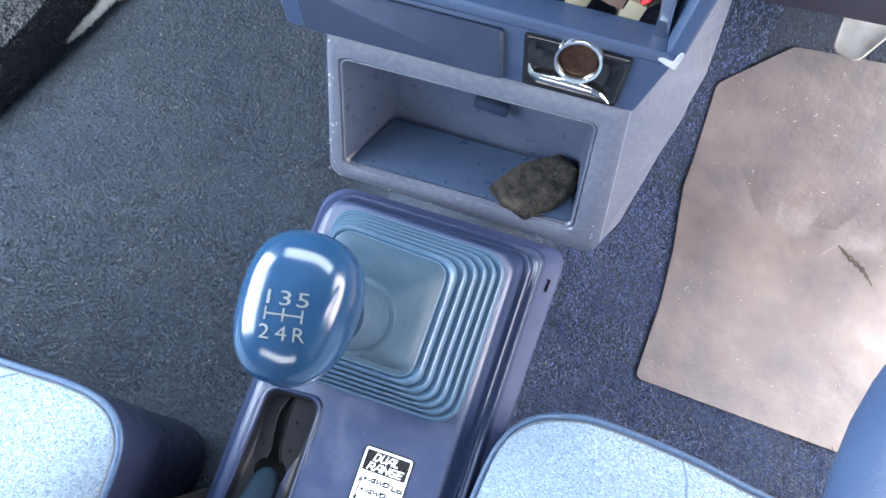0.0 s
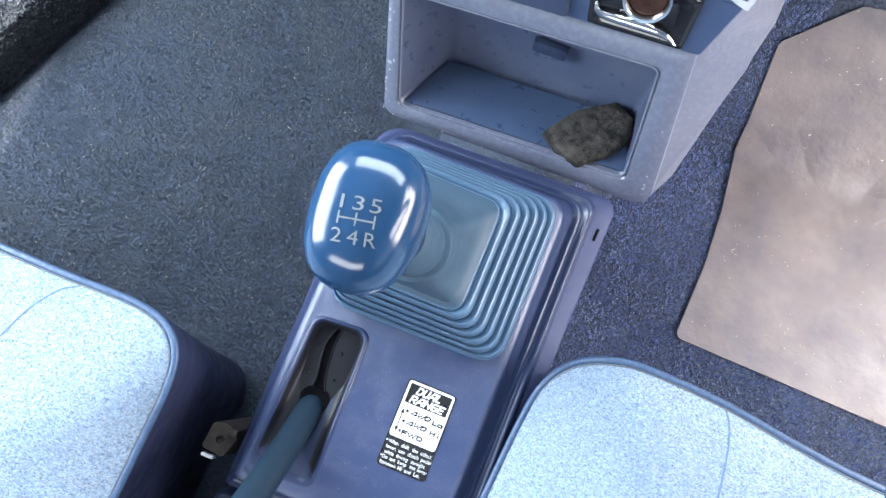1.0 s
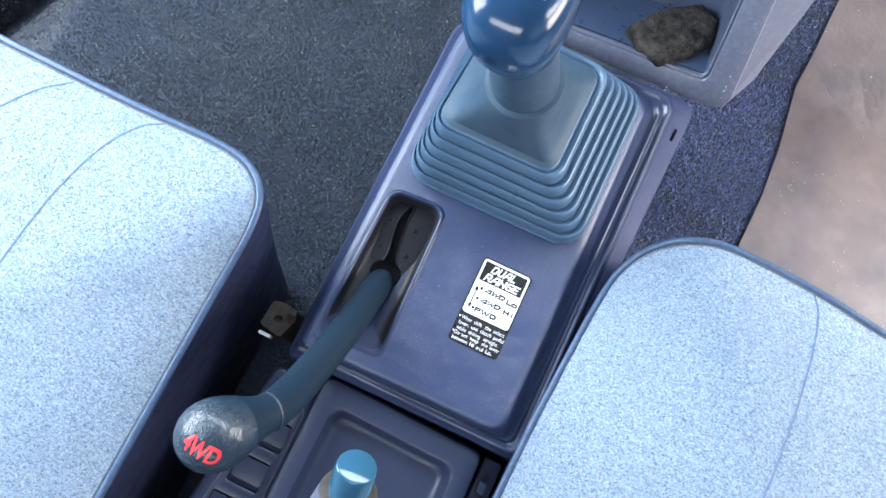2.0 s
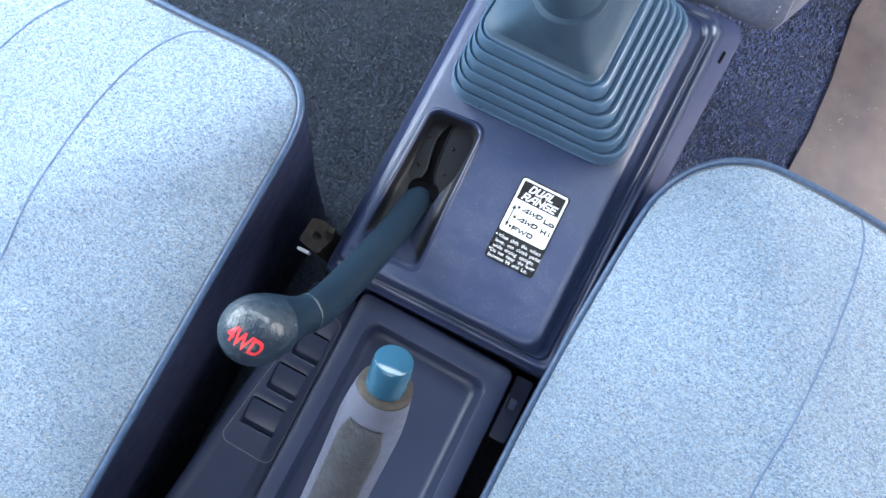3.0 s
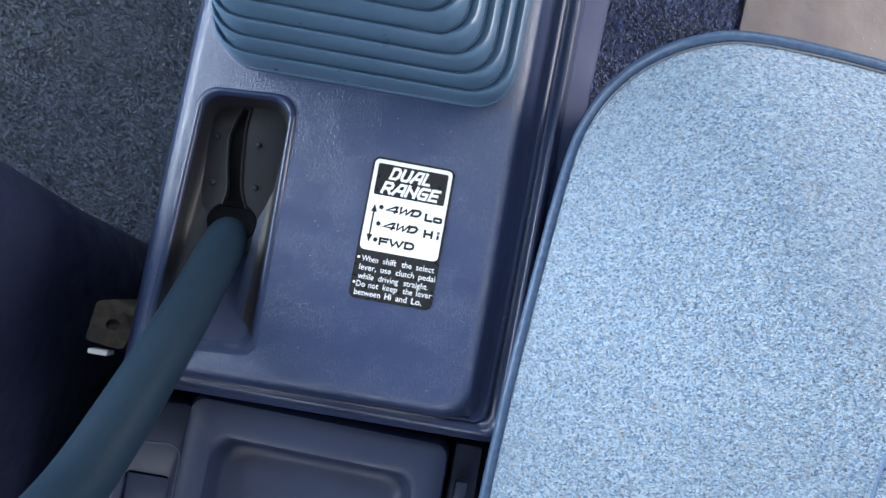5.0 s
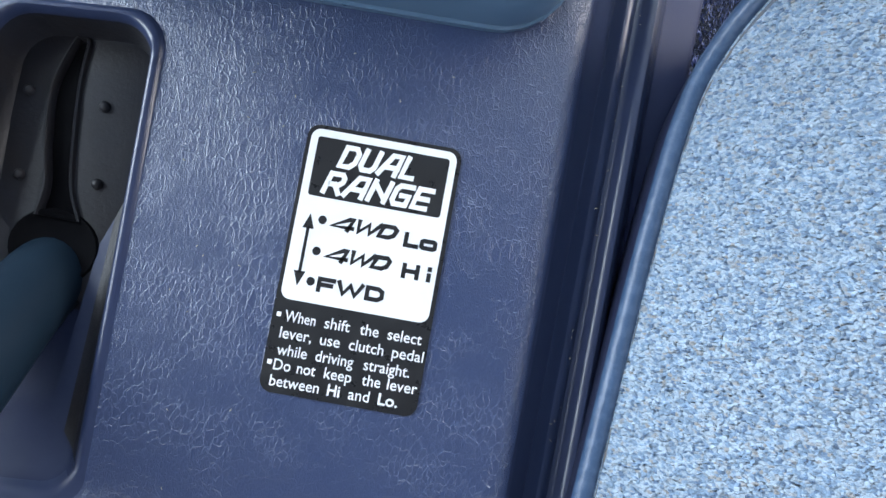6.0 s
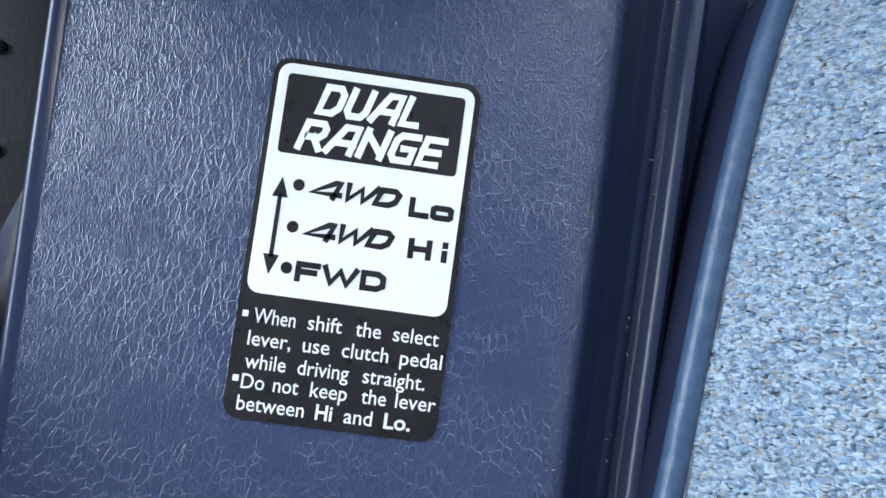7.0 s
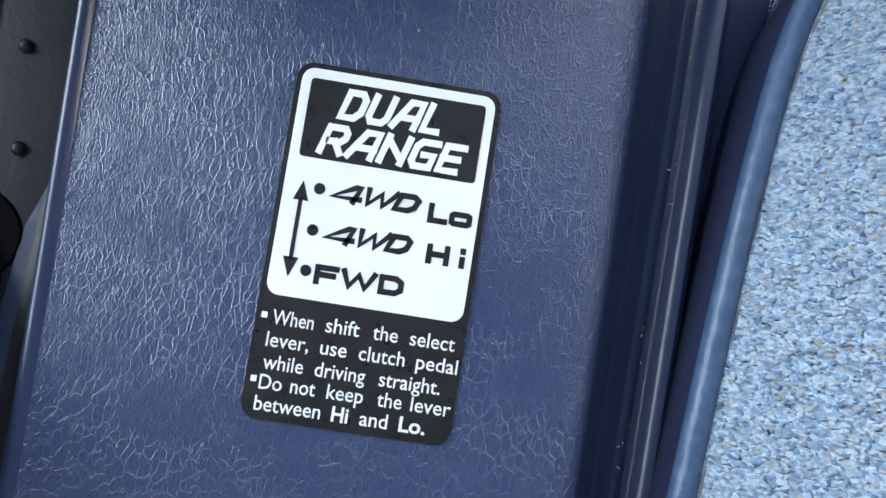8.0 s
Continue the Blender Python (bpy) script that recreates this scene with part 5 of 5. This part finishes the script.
loft(bm, [[tuple(pc_ + pu * x * k + pv * y * k + pn * z) for x, y in rquad([(-0.011, -0.017), (0.011, -0.017), (0.022, 0.021), (-0.022, 0.021)], 0.008, 5)] for k, z in ((1, 0), (1.02, 0.005), (0.93, 0.008), (0.60, 0.0065))], True, True)
part("pad", bm, BRIGHT_STEEL, pedal)
bm = bmesh.new()
tube(bm, [(0.259, 0.458, 0.302), (0.262, 0.53, 0.37), (0.266, 0.58, 0.46)], [0.006, 0.006, 0.006], 10)
part("arm", bm, DIRTY, pedal)

knee = thing("lower_dash", "dark blue under-dash panel above the pedals", "dashboard")
bm = bmesh.new()
KP = [(0.125, 0.3715), (0.60, 0.4340), (0.60, 0.70), (0.125, 0.70)]
loft(bm, [at_z(rquad(shrink(KP, d), 0.012, 4), z) for d, z in ((0.004, 0.398), (0.0, 0.402), (0.0, 0.412), (0.003, 0.418), (0.012, 0.56))], True, True)
part("panel", bm, KNEE, knee)

wheel = thing("steering_wheel", "blue vinyl steering wheel rim", "steering wheel")
wm = Matrix.Translation((0.297, 0.016, 0.640)) @ Matrix.Rotation(radians(-24), 4, "X")
bm = bmesh.new()
loops = []
for i in range(73):
    a = 2 * math.pi * i / 72
    loops.append([tuple(wm @ Vector(((0.185 + 0.014 * math.cos(b_)) * math.cos(a), (0.185 + 0.014 * math.cos(b_)) * math.sin(a), 0.014 * math.sin(b_)))) for b_ in (2 * math.pi * k / 14 for k in range(14))])
loft(bm, loops)
part("rim", bm, TRIM_BLUE, wheel)
bm = bmesh.new()
loft(bm, [[tuple(wm @ Vector((x, y, z))) for x, y in rquad(shrink([(-0.07, -0.06), (0.07, -0.06), (0.05, 0.05), (-0.05, 0.05)], d), 0.02, 5)] for d, z in ((0, -0.05), (0, -0.03), (0.008, -0.022))], True, True)
part("hub", bm, TRIM_BLUE, wheel)
for sx in (-1, 1):
    bm = bmesh.new()
    tube(bm, [tuple(wm @ Vector((sx * 0.05, -0.01, -0.035))), tuple(wm @ Vector((sx * 0.12, 0.0, -0.015))), tuple(wm @ Vector((sx * 0.18, 0.01, 0)))], [0.018, 0.014, 0.012], 12, squash=0.5)
    part("spoke", bm, TRIM_BLUE, wheel)

# carpet tufts where the camera passes nearest
rng = random.Random(9)


def tufts(label, mat_, areas):
    verts, faces = [], []
    for x0, x1, y0, y1, count in areas:
        for k in range(count):
            x, y = rng.uniform(x0, x1), rng.uniform(y0, y1)
            if x > 0.205 and y > 0.168:
                continue
            a = 2.2 + 3.0 * noise.noise((x * 30, y * 30, 5)) + rng.gauss(0, 0.8)
            h_, lean, w = rng.uniform(0.0020, 0.0038), rng.uniform(0.3, 0.9), rng.uniform(0.00035, 0.0007)
            z = floor_z(x, y) - 0.0004
            ca, sa, b_ = math.cos(a), math.sin(a), rng.uniform(0, 3.14)
            cb, sb = math.cos(b_) * w, math.sin(b_) * w
            i0 = len(verts)
            verts += [(x - cb, y - sb, z), (x + cb, y + sb, z), (x + ca * h_ * lean, y + sa * h_ * lean, z + h_)]
            faces.append((i0, i0 + 1, i0 + 2))
    me = bpy.data.meshes.new("carpet_pile")
    me.from_pydata(verts, [], faces)
    me.materials.append(mat_)
    tagged(new("carpet_pile", me), label, "carpet", kind="stuff")


tufts("short grey-blue carpet tufts in the passenger footwell", PILE_GREY, ((-0.62, -0.09, -0.10, 0.64, 230000),))
tufts("short worn blue carpet tufts beside the driver's mat", PILE, ((0.055, 0.215, -0.02, 0.56, 60000), (0.20, 0.50, 0.07, 0.175, 20000)))

# lint, straw and grit on the carpet
rng = random.Random(4)
bm = bmesh.new()
for k in range(800):
    x = rng.uniform(-0.50, -0.12) if k % 3 else rng.uniform(0.09, 0.42)
    y = rng.uniform(-0.02, 0.50)
    z = (mat_z(x, y) if x > 0.2 and y > 0.17 and k % 2 else floor_z(x, y) + 0.0026) + 0.0018
    a, ln_, w = rng.uniform(0, 6.3), rng.uniform(0.0012, 0.0028) if k % 14 == 0 else rng.uniform(0.0004, 0.0012), rng.uniform(0.00025, 0.0005)
    p0 = Vector((x, y, z))
    d = Vector((math.cos(a), math.sin(a), rng.uniform(-0.1, 0.4))) * ln_
    bend = Vector((-math.sin(a), math.cos(a), 0.2)) * ln_ * rng.uniform(-0.5, 0.5)
    tube(bm, [p0 - d, p0 + bend, p0 + d], [w * 0.6, w, w * 0.5], 4)
tagged(link_mesh("lint", bm, LINT), "pale lint, straw and grit scattered on carpet", "debris", kind="stuff")

# dust specks caught on the console
rng = random.Random(12)
bm = bmesh.new()
for k in range(46):
    if k % 2:
        y = rng.uniform(-0.075, 0.12)
        x, z = 0.0500 + (y + 0.08) * 0.0415 - 0.0022 + rng.uniform(-0.0008, 0.0008), 0.2896
    else:
        x, y, z = rng.uniform(-0.045, 0.034), rng.uniform(-0.065, 0.05), 0.3001
        if abs(x) < 0.019 and abs(y) < 0.031:
            continue
    a, ln_ = rng.uniform(0, 6.3), rng.uniform(0.00012, 0.00045)
    d = Vector((math.cos(a), math.sin(a), 0.1)) * ln_
    tube(bm, [Vector((x, y, z)) - d, Vector((x, y, z + 0.0001)), Vector((x, y, z)) + d], [0.00006, 0.00011, 0.00006], 4)
tagged(link_mesh("dust", bm, LINT), "tiny pale dust specks on the console", "dust", kind="stuff")
